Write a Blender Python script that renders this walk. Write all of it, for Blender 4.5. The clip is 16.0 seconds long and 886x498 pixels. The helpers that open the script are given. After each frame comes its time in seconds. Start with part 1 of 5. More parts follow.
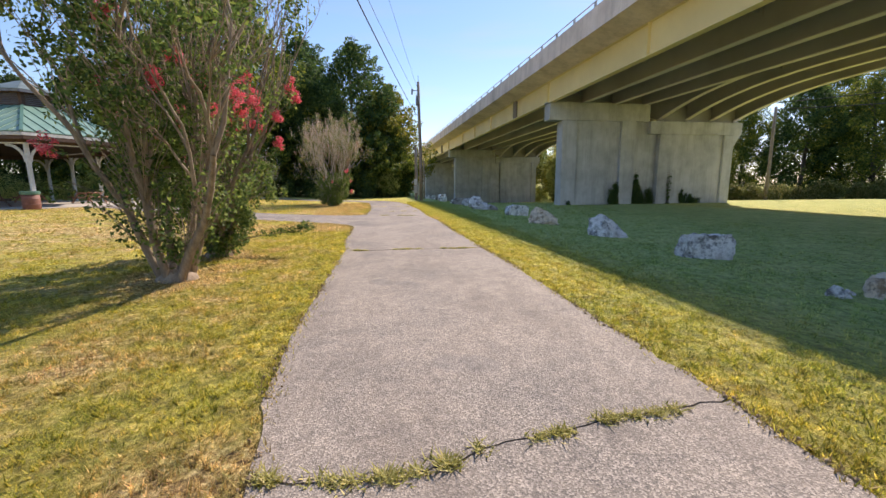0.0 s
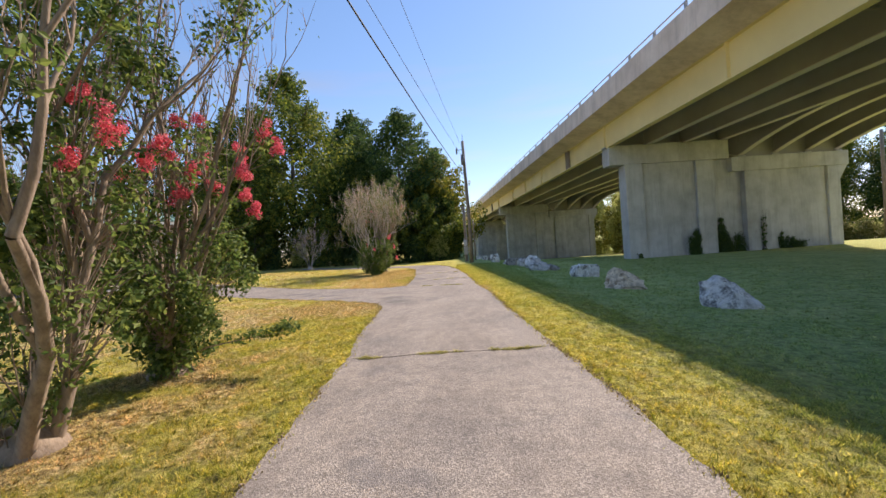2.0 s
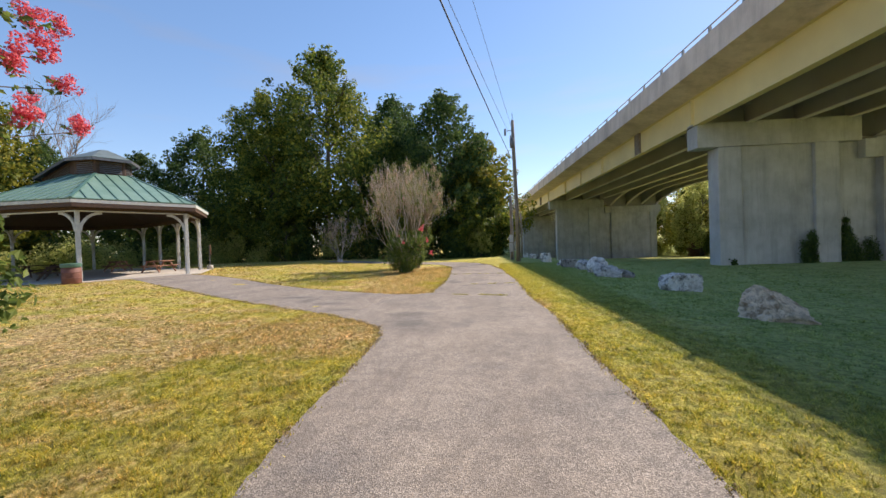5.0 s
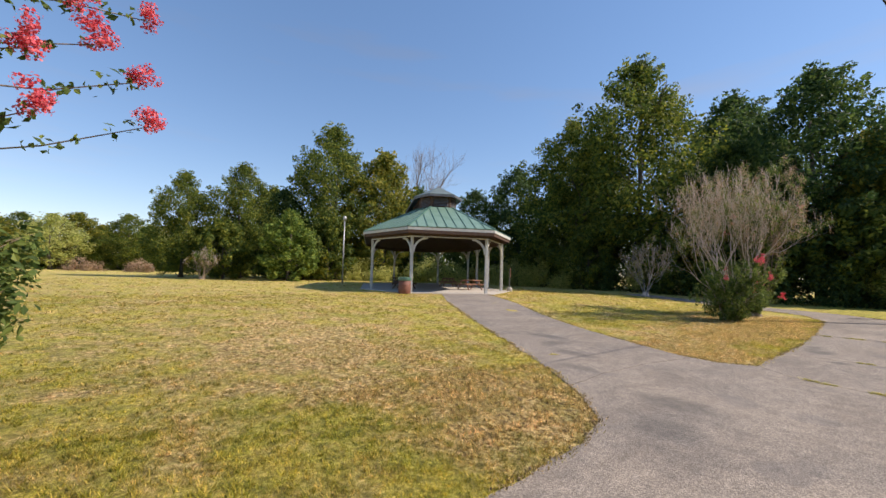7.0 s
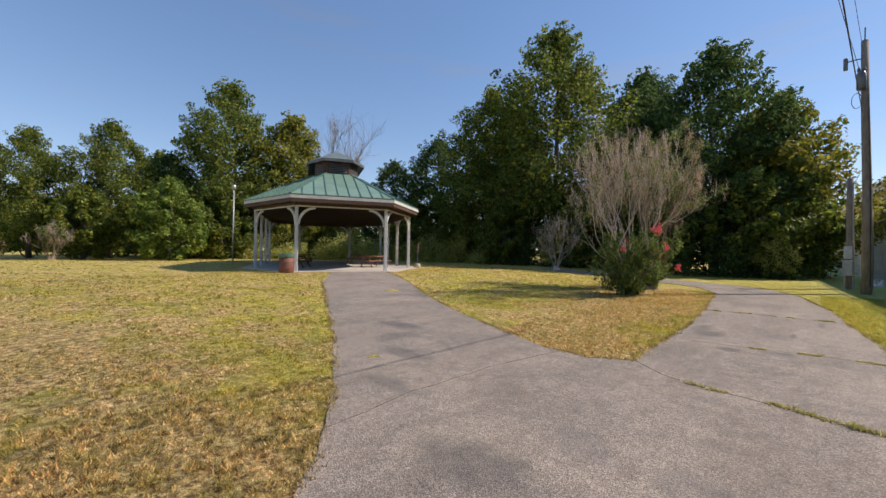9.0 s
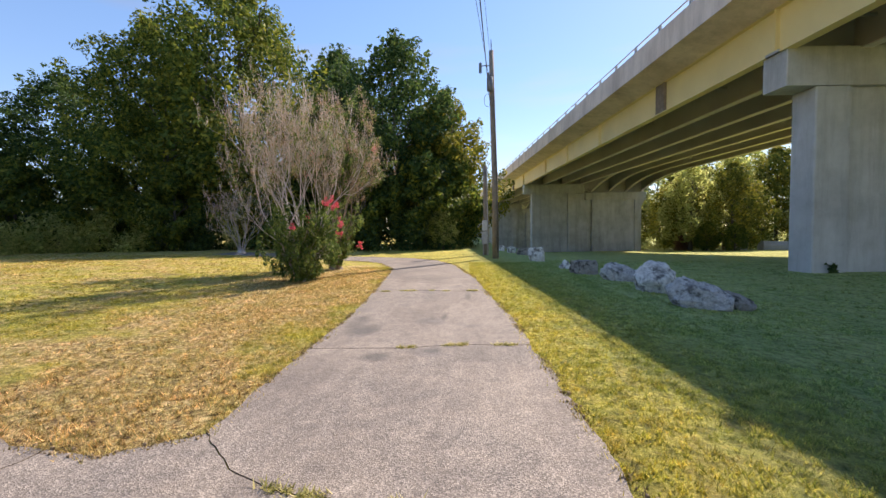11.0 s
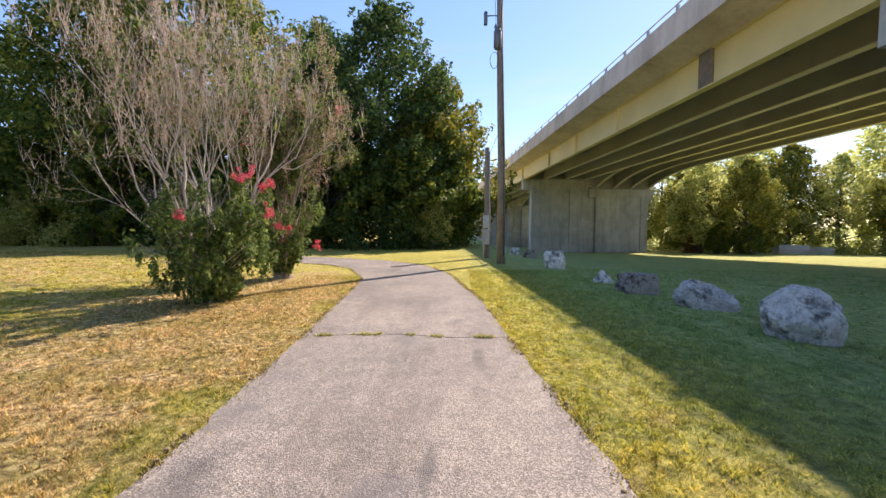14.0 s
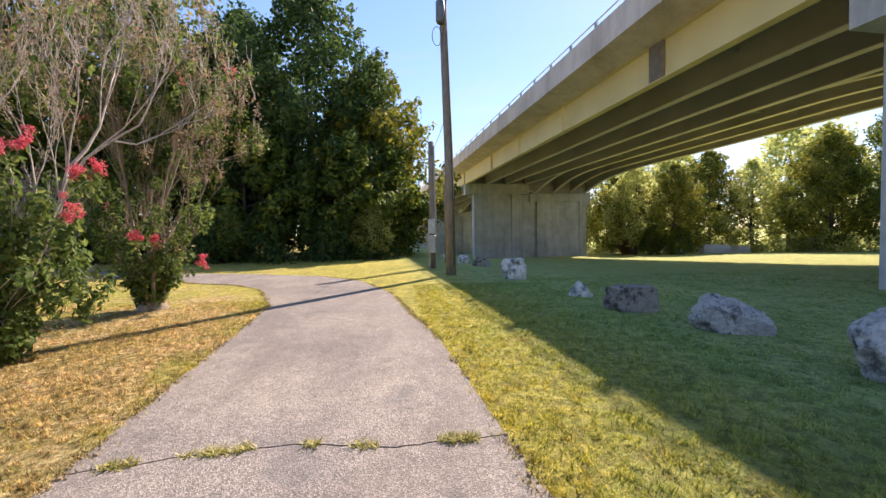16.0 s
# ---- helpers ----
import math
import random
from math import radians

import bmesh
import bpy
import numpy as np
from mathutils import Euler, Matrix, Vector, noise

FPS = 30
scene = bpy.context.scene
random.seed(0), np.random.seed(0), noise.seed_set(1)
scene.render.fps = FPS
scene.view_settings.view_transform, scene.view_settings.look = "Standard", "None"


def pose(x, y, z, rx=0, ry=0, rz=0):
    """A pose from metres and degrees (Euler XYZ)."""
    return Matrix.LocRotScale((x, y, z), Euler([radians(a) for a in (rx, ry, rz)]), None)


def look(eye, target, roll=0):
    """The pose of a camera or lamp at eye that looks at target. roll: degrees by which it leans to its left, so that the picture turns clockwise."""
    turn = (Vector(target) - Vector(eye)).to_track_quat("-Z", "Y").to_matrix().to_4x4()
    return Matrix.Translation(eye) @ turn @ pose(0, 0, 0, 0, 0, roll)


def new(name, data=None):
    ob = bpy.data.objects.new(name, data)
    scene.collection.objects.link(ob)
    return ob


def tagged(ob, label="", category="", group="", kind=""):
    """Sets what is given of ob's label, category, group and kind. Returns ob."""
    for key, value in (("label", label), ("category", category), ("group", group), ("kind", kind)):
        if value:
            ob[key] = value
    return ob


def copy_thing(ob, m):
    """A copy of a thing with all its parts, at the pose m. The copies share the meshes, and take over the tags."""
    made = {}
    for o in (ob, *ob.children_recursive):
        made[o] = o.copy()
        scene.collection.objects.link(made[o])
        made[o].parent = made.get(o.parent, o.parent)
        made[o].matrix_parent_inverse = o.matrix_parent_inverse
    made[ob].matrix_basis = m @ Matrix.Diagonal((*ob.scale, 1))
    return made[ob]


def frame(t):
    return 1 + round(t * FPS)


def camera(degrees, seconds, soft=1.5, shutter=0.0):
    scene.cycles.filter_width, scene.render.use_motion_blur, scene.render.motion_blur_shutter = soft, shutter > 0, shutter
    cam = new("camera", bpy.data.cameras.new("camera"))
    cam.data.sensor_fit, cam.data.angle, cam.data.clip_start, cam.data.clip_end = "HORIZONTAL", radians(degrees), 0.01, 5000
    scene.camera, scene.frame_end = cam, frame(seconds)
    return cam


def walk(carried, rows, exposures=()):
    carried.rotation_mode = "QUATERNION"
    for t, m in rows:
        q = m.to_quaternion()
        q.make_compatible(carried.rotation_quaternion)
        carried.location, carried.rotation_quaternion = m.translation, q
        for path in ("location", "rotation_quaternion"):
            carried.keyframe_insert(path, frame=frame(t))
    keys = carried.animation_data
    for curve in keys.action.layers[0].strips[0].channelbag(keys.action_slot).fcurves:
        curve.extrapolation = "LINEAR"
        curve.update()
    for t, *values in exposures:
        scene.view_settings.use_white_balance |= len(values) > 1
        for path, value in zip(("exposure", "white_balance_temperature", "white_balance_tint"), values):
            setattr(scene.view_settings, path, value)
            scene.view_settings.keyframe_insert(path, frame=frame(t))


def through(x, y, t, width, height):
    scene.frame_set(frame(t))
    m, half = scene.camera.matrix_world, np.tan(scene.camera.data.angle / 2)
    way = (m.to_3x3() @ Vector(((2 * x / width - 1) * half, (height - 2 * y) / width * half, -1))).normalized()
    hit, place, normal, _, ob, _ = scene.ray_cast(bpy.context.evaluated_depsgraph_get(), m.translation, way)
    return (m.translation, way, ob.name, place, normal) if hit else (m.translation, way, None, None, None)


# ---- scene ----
# ---- the camera and its walk ----
cam = camera(96.1, 16.0)
PATH = [
    (0, (1.154, 0.496, 1.412), (1.333, 2.463, 1.095), -0.4),
    (0.5, (1.305, 1.306, 1.417), (1.378, 3.275, 1.075), 2.5),
    (1, (1.397, 2.059, 1.456), (1.292, 4.046, 1.257), 2.3),
    (1.5, (1.48, 2.797, 1.505), (1.318, 4.78, 1.302), -4.0),
    (2, (1.562, 3.489, 1.561), (1.479, 5.488, 1.548), -4.0),
    (2.5, (1.546, 4.26, 1.544), (1.538, 6.258, 1.626), 0.2),
    (3, (1.585, 5.013, 1.552), (1.583, 7.012, 1.611), 0.6),
    (3.2, (1.572, 5.285, 1.539), (1.557, 7.284, 1.599), 0.7),
    (5.3, (1.45, 8.254, 1.593), (1.115, 10.226, 1.556), -1.7),
    (5.5, (1.456, 8.613, 1.604), (1.095, 10.58, 1.594), -1.2),
    (6, (1.534, 9.337, 1.674), (0.893, 11.231, 1.699), -2.1),
    (6.5, (1.567, 10.173, 1.606), (0.378, 11.78, 1.684), -1.2),
    (7, (1.57, 10.87, 1.626), (-0.012, 12.087, 1.741), 1.5),
    (7.5, (1.436, 11.656, 1.606), (-0.183, 12.825, 1.713), 1.8),
    (8, (1.311, 12.607, 1.575), (-0.296, 13.797, 1.624), 0.3),
    (8.5, (1.156, 13.392, 1.568), (-0.406, 14.641, 1.584), -1.1),
    (9, (1.063, 14.243, 1.54), (-0.306, 15.701, 1.547), 0.9),
    (9.5, (1.112, 15.119, 1.512), (0.355, 16.969, 1.466), -1.0),
    (10, (1.235, 15.872, 1.565), (0.926, 17.845, 1.468), -3.5),
    (10.2, (1.232, 16.162, 1.561), (1.016, 18.148, 1.455), -3.9),
    (12.3, (1.129, 19.587, 1.481), (1.057, 21.584, 1.415), 1.8),
    (12.5, (1.142, 19.841, 1.505), (1.099, 21.838, 1.419), 1.6),
    (13, (1.097, 20.592, 1.509), (1.036, 22.588, 1.403), 0.9),
    (13.5, (1.018, 21.276, 1.509), (0.941, 23.271, 1.393), 0.6),
    (14, (0.945, 21.998, 1.492), (0.855, 23.993, 1.38), 0.1),
    (14.5, (0.885, 22.666, 1.454), (0.831, 24.661, 1.329), -0.2),
    (15, (0.881, 23.342, 1.448), (0.857, 25.337, 1.318), -1.0),
    (15.5, (0.886, 23.955, 1.444), (0.969, 25.952, 1.365), -1.4),
    (16, (0.899, 24.642, 1.429), (1.103, 26.631, 1.352), -1.1),
]
EXPOSURES = [(t, stops, 6500, tint) for t, stops, tint in ((0.0, 0.72, 23), (3.0, 0.58, 22), (5.5, 0.56, 20), (7.0, 0.40, 20), (9.0, 0.24, 21), (10.0, 0.55, 22), (12.5, 0.86, 24), (16.0, 1.0, 26))]
walk(cam, [(t, look(eye, target, roll)) for t, eye, target, roll in PATH], EXPOSURES)

# ---- sky and sun ----
SUN_FROM = Vector((0.61, 0.79, 0)).normalized()
SUN_HEIGHT = 40.6
world = bpy.data.worlds.new("sky")
scene.world = world
world.use_nodes = True
wn = world.node_tree.nodes
sky = wn.new("ShaderNodeTexSky")
sky.sky_type = "NISHITA"
sky.sun_disc = False
sky.sun_elevation = radians(SUN_HEIGHT)
sky.sun_rotation = math.atan2(SUN_FROM.x, SUN_FROM.y)
sky.air_density, sky.dust_density, sky.ozone_density = 1.0, 0.1, 2.0
soften = wn.new("ShaderNodeGamma")
soften.inputs["Gamma"].default_value = 0.72
richer = wn.new("ShaderNodeHueSaturation")
richer.inputs["Saturation"].default_value = 1.3
world.node_tree.links.new(sky.outputs[0], soften.inputs["Color"])
world.node_tree.links.new(soften.outputs[0], richer.inputs["Color"])
# faint streaks of high thin cloud
way = wn.new("ShaderNodeTexCoord")
squash = wn.new("ShaderNodeMapping")
squash.inputs["Scale"].default_value = (1.0, 1.0, 7.0)
wisps = wn.new("ShaderNodeTexNoise")
wisps.inputs["Scale"].default_value, wisps.inputs["Detail"].default_value = 1.9, 6.0
edge_of = wn.new("ShaderNodeMapRange")
for key, value in (("From Min", 0.56), ("From Max", 0.78), ("To Max", 0.30)):
    edge_of.inputs[key].default_value = value
grey = wn.new("ShaderNodeRGBToBW")
veil = wn.new("ShaderNodeMix")
veil.data_type = "RGBA"
for a, b in ((way.outputs["Generated"], squash.inputs["Vector"]), (squash.outputs[0], wisps.inputs["Vector"]), (wisps.outputs["Fac"], edge_of.inputs["Value"]), (edge_of.outputs[0], veil.inputs[0]), (richer.outputs[0], grey.inputs[0]), (richer.outputs[0], veil.inputs[6]), (grey.outputs[0], veil.inputs[7]), (veil.outputs[2], wn["Background"].inputs[0])):
    world.node_tree.links.new(a, b)
wn["Background"].inputs[1].default_value = 0.192
sun = new("sun", bpy.data.lights.new("sun", "SUN"))
sun.data.energy, sun.data.angle, sun.data.color = 4.9, radians(0.53), (1.0, 0.92, 0.76)
sun_way = -(SUN_FROM * math.cos(radians(SUN_HEIGHT)) + Vector((0, 0, math.sin(radians(SUN_HEIGHT)))))
sun.matrix_world = Matrix.Translation((20, 30, 60)) @ sun_way.to_track_quat("-Z", "Y").to_matrix().to_4x4()


# ---- materials ----
class Nodes:
    """A small wrapper to write node materials in few lines."""

    def __init__(self, name):
        self.mat = bpy.data.materials.new(name)
        self.mat.use_nodes = True
        self.tree = self.mat.node_tree
        self.bsdf = self.tree.nodes["Principled BSDF"]
        self.coord = self.tree.nodes.new("ShaderNodeTexCoord").outputs["Object"]

    def add(self, kind, links=None, **values):
        n = self.tree.nodes.new(kind)
        for k, v in values.items():
            n.inputs[k].default_value = v
        for k, v in (links or {}).items():
            self.tree.links.new(v, n.inputs[k])
        return n

    def noise(self, scale, detail=4.0, rough=0.6, stretch=None):
        vec = self.coord
        if stretch:
            vec = self.add("ShaderNodeMapping", {"Vector": vec}, Scale=stretch).outputs[0]
        return self.add("ShaderNodeTexNoise", {"Vector": vec}, Scale=scale, Detail=detail, Roughness=rough).outputs["Fac"]

    def ramp(self, fac, stops):
        n = self.add("ShaderNodeValToRGB", {"Fac": fac})
        e = n.color_ramp.elements
        while len(e) < len(stops):
            e.new(0.5)
        for el, (p, c) in zip(e, stops):
            el.position, el.color = p, (*c, 1)
        return n.outputs["Color"]

    def mix(self, fac, a, b, mode="MIX"):
        n = self.tree.nodes.new("ShaderNodeMix")
        n.data_type, n.blend_type = "RGBA", mode
        for sock, v in ((n.inputs[0], fac), (n.inputs[6], a), (n.inputs[7], b)):
            if isinstance(v, (int, float)):
                sock.default_value = v
            elif isinstance(v, tuple):
                sock.default_value = (*v, 1)
            else:
                self.tree.links.new(v, sock)
        return n.outputs[2]

    def done(self, color, rough=0.8, bump=None, strength=0.3, distance=0.02, metal=0.0):
        for key, v in (("Base Color", color), ("Roughness", rough), ("Metallic", metal)):
            if isinstance(v, (int, float)):
                self.bsdf.inputs[key].default_value = v
            elif isinstance(v, tuple):
                self.bsdf.inputs[key].default_value = (*v, 1)
            else:
                self.tree.links.new(v, self.bsdf.inputs[key])
        if bump is not None:
            b = self.add("ShaderNodeBump", {"Height": bump}, Strength=strength, Distance=distance)
            self.tree.links.new(b.outputs[0], self.bsdf.inputs["Normal"])
        return self.mat


def lawn_colour(n):
    """Mown late-summer lawn: green, yellowing and straw patches; "dry" and "lush" say where the turf is thin or deep green."""
    dry = n.add("ShaderNodeAttribute")
    dry.attribute_name = "dry"
    lush = n.add("ShaderNodeAttribute")
    lush.attribute_name = "lush"
    base = n.ramp(n.noise(0.35, 6, 0.65), [(0.36, (0.22, 0.27, 0.022)), (0.5, (0.50, 0.43, 0.040)), (0.68, (0.62, 0.50, 0.10))])
    fine = n.ramp(n.noise(20.0, 10, 0.9), [(0.42, (0.045, 0.06, 0.010)), (0.5, (0.46, 0.40, 0.035)), (0.57, (0.95, 0.78, 0.20))])
    c = n.mix(0.6, base, fine)
    thatch = n.ramp(n.noise(2.6, 8, 0.75), [(0.50, (0, 0, 0)), (0.62, (0.7, 0.7, 0.7))])
    c = n.mix(thatch, c, n.ramp(n.noise(30.0, 8, 0.9), [(0.42, (0.13, 0.095, 0.02)), (0.6, (0.62, 0.46, 0.085))]))
    # green turf, its colour lifted to brighten the bridge's shade
    green = n.mix(0.5, n.ramp(n.noise(0.8, 6, 0.7), [(0.35, (0.20, 0.36, 0.11)), (0.65, (0.50, 0.60, 0.24))]), n.ramp(n.noise(18.0, 9, 0.9), [(0.4, (0.10, 0.22, 0.07)), (0.6, (0.66, 0.78, 0.30))]))
    c = n.mix(lush.outputs["Fac"], c, green)
    worn = n.add("ShaderNodeMath", {0: dry.outputs["Fac"], 1: n.noise(1.0, 10, 0.72)})
    worn.operation = "ADD"
    mask = n.ramp(worn.outputs[0], [(0.74, (0, 0, 0)), (0.92, (1, 1, 1))])
    straw = n.ramp(n.noise(13.0, 10, 0.88), [(0.42, (0.12, 0.065, 0.02)), (0.5, (0.54, 0.37, 0.12)), (0.57, (0.92, 0.72, 0.33))])
    c = n.mix(mask, c, straw)
    c = n.mix(1.0, c, n.ramp(n.noise(1.7, 8, 0.75), [(0.36, (0.74, 0.82, 0.65)), (0.52, (1.0, 1.0, 1.0)), (0.68, (1.18, 1.10, 1.22))]), "MULTIPLY")
    return n.mix(1.0, c, n.ramp(n.noise(8.0, 6, 0.7), [(0.40, (0.66, 0.66, 0.62)), (0.50, (1.0, 1.0, 1.0)), (0.62, (1.20, 1.18, 1.18))]), "MULTIPLY")


def make_lawn():
    n = Nodes("lawn")
    return n.done(lawn_colour(n), 0.95, n.noise(24, 8, 0.85), 1.0, 0.08)


def make_blades():
    n = Nodes("grass_blades")
    island = n.add("ShaderNodeNewGeometry").outputs["Random Per Island"]
    tint = n.ramp(island, [(0.0, (0.5, 0.62, 0.5)), (0.45, (0.95, 1.0, 0.9)), (0.8, (1.3, 1.2, 1.2)), (1.0, (1.65, 1.45, 1.6))])
    c = n.mix(1.0, lawn_colour(n), tint, "MULTIPLY")
    mat = n.done(c, 0.8)
    t = n.add("ShaderNodeBsdfTranslucent", {"Color": c})
    m = n.add("ShaderNodeMixShader", {1: n.bsdf.outputs[0], 2: t.outputs[0]}, Fac=0.6)
    n.tree.links.new(m.outputs[0], n.tree.nodes["Material Output"].inputs[0])
    return mat


def make_leaf(name, dark, mid, light, through=0.45, rough=0.62):
    n = Nodes(name)
    n.bsdf.inputs["Specular IOR Level"].default_value = 0.3
    island = n.add("ShaderNodeNewGeometry").outputs["Random Per Island"]
    patch = n.noise(0.35, 3, 0.6)
    fac = n.add("ShaderNodeMath", {0: island, 1: patch})
    fac.operation = "ADD"
    half = n.add("ShaderNodeMath", {0: fac.outputs[0]})
    half.operation = "MULTIPLY"
    half.inputs[1].default_value = 0.5
    c = n.ramp(half.outputs[0], [(0.2, dark), (0.5, mid), (0.78, light)])
    mat = n.done(c, rough)
    t = n.add("ShaderNodeBsdfTranslucent", {"Color": c})
    m = n.add("ShaderNodeMixShader", {1: n.bsdf.outputs[0], 2: t.outputs[0]}, Fac=through)
    n.tree.links.new(m.outputs[0], n.tree.nodes["Material Output"].inputs[0])
    return mat


def halve(n, value):
    h = n.add("ShaderNodeMath", {0: value})
    h.operation = "MULTIPLY"
    h.inputs[1].default_value = 0.5
    return h.outputs[0]


def make_asphalt():
    n = Nodes("weathered_asphalt")
    grain = n.add("ShaderNodeTexVoronoi", {"Vector": n.coord}, Scale=108.0)
    stones = n.ramp(grain.outputs["Color"], [(0.16, (0.022, 0.0195, 0.017)), (0.5, (0.220, 0.187, 0.151)), (0.84, (0.64, 0.55, 0.455))])
    broad = n.ramp(n.noise(0.55, 6, 0.65), [(0.32, (0.150, 0.134, 0.120)), (0.5, (0.275, 0.230, 0.187)), (0.7, (0.36, 0.296, 0.230))])
    patch = n.ramp(n.noise(0.9, 2, 0.4), [(0.64, (0, 0, 0)), (0.67, (1, 1, 1))])
    c = n.mix(0.58, stones, n.mix(0.15, broad, (0.0, 0.0, 0.0)))
    stain = n.ramp(n.noise(0.9, 9, 0.78, (1.0, 0.35, 1.0)), [(0.46, (0, 0, 0)), (0.60, (0.85, 0.85, 0.85))])
    c = n.mix(stain, c, n.mix(0.5, c, (0.13, 0.105, 0.085)))
    c = n.mix(n.mix(0.35, (0, 0, 0), patch), c, (0.13, 0.12, 0.115))
    # old spills and worn tar, each with its place, size and ragged edge
    ragged = n.noise(3.2, 8, 0.75)
    for x, y, wide, long, deep in ((0.05, 22.2, 0.22, 0.2, 0.75), (0.72, 22.45, 0.16, 0.14, 0.6), (-0.45, 23.5, 0.3, 0.4, 0.6), (-0.68, 24.0, 0.2, 0.6, 0.5), (-0.75, 16.5, 0.6, 0.35, 0.55), (-0.4, 15.5, 0.35, 0.35, 0.5), (0.75, 24.4, 0.06, 0.3, 0.6), (1.15, 26.5, 0.07, 0.5, 0.5), (-3.4, 18.2, 0.6, 0.25, 0.6), (-5.2, 19.6, 0.7, 0.3, 0.6), (-4.4, 18.9, 0.3, 0.6, 0.5), (-2.6, 17.2, 0.5, 0.2, 0.5)):
        place = n.add("ShaderNodeMapping", {"Vector": n.coord}, Location=(-x / wide, -y / long, 0.0), Scale=(1 / wide, 1 / long, 0.0))
        away = n.add("ShaderNodeVectorMath", {0: place.outputs[0]})
        away.operation = "LENGTH"
        ring = n.add("ShaderNodeMath", {0: away.outputs["Value"], 1: ragged})
        ring.operation = "ADD"
        c = n.mix(n.ramp(halve(n, ring.outputs[0]), [(0.48, (deep, deep, deep)), (0.80, (0, 0, 0))]), c, (0.085, 0.078, 0.070))
    mottle = n.ramp(n.noise(5.0, 9, 0.8), [(0.34, (0.72, 0.72, 0.74)), (0.52, (1.0, 1.0, 1.0)), (0.68, (1.16, 1.14, 1.11))])
    c = n.mix(1.0, c, mottle, "MULTIPLY")
    return n.done(c, 0.9, n.mix(0.5, grain.outputs["Distance"], n.noise(40, 4, 0.7)), 0.6, 0.012)


def make_concrete(name, light=(0.50, 0.47, 0.42), dark=(0.32, 0.30, 0.265), streak=True):
    n = Nodes(name)
    broad = n.ramp(n.noise(0.5, 6, 0.65), [(0.3, dark), (0.62, light)])
    down = n.ramp(n.noise(0.7, 6, 0.75, (2.0, 2.0, 0.22)), [(0.32, (0.55, 0.53, 0.50)), (0.55, (1, 1, 1))])
    c = n.mix(0.55, broad, down, "MULTIPLY") if streak else broad
    return n.done(c, 0.88, n.noise(14, 8, 0.7), 0.25, 0.02)


def make_paint(name, color, worn, rust, amount=0.62):
    n = Nodes(name)
    c = n.ramp(n.noise(0.25, 5, 0.6), [(0.3, worn), (0.65, color)])
    r = n.ramp(n.noise(1.3, 7, 0.75, (1.0, 1.0, 0.3)), [(amount, (0, 0, 0)), (amount + 0.14, (1, 1, 1))])
    return n.done(n.mix(r, c, rust), 0.6, n.noise(8, 5, 0.6), 0.1, 0.01)


def make_bark(name, a, b, scale=9.0):
    n = Nodes(name)
    g = n.noise(scale, 6, 0.7, (1, 1, 0.25))
    return n.done(n.ramp(g, [(0.3, a), (0.65, b)]), 0.9, g, 0.6, 0.03)


def make_rock(name, pale=(0.90, 0.89, 0.87), grey=(0.27, 0.265, 0.26)):
    """Broken limestone: a pale weathered crust over grey stone, with dark pits, veins and brown stains."""
    n = Nodes(name)
    crust = n.ramp(n.noise(2.3, 10, 0.75), [(0.40, (0, 0, 0)), (0.50, (1, 1, 1))])
    core = n.ramp(n.noise(7.0, 8, 0.75), [(0.33, tuple(0.35 * k for k in grey)), (0.60, grey)])
    skin = n.ramp(n.noise(9.0, 8, 0.8), [(0.35, tuple(0.55 * k for k in pale)), (0.55, pale)])
    c = n.mix(crust, core, skin)
    vein = n.add("ShaderNodeMath", {0: n.noise(1.6, 6, 0.6)})
    vein.operation = "PINGPONG"
    vein.inputs[1].default_value = 0.5
    c = n.mix(n.ramp(vein.outputs[0], [(0.478, (0, 0, 0)), (0.496, (0.8, 0.8, 0.8))]), c, pale)
    pits = n.ramp(n.noise(19.0, 6, 0.7), [(0.60, (0, 0, 0)), (0.68, (0.8, 0.8, 0.8))])
    c = n.mix(pits, c, tuple(0.25 * k for k in grey))
    brown = n.ramp(n.noise(1.3, 5, 0.6), [(0.58, (0, 0, 0)), (0.72, (0.6, 0.6, 0.6))])
    c = n.mix(brown, c, (0.26, 0.18, 0.11))
    return n.done(c, 0.9, n.noise(7, 10, 0.8), 1.0, 0.10)


def make_simple(name, a, b, scale=6.0, rough=0.7, metal=0.0, bump=0.2):
    n = Nodes(name)
    g = n.noise(scale, 6, 0.65)
    return n.done(n.ramp(g, [(0.3, a), (0.68, b)]), rough, g, bump, 0.01, metal)


LAWN = make_lawn()
BLADES = make_blades()
TUFT_LEAF = make_leaf("crack_grass", (0.16, 0.15, 0.03), (0.40, 0.37, 0.09), (0.78, 0.66, 0.30))
THATCH = make_leaf("dead_thatch", (0.09, 0.062, 0.024), (0.28, 0.20, 0.075), (0.60, 0.46, 0.19), 0.3, 0.9)
SOIL = make_simple("dark_edge_soil", (0.15, 0.105, 0.055), (0.36, 0.26, 0.15), 30.0, 0.95, 0.0, 0.6)
ASPHALT = make_asphalt()
CONCRETE = make_concrete("pier_concrete", (0.53, 0.53, 0.525), (0.35, 0.345, 0.335))
DECK = make_concrete("deck_concrete", (0.82, 0.69, 0.60), (0.62, 0.50, 0.42))
SLAB = make_concrete("slab_concrete", (0.52, 0.47, 0.40), (0.38, 0.34, 0.29), False)
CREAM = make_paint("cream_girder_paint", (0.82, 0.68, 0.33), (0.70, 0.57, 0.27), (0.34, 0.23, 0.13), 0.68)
# webs and inner steel: colour darkened for the shade between the girders
GIRDER = make_paint("shaded_girder_paint", (0.36, 0.355, 0.35), (0.27, 0.265, 0.26), (0.15, 0.11, 0.085), 0.64)
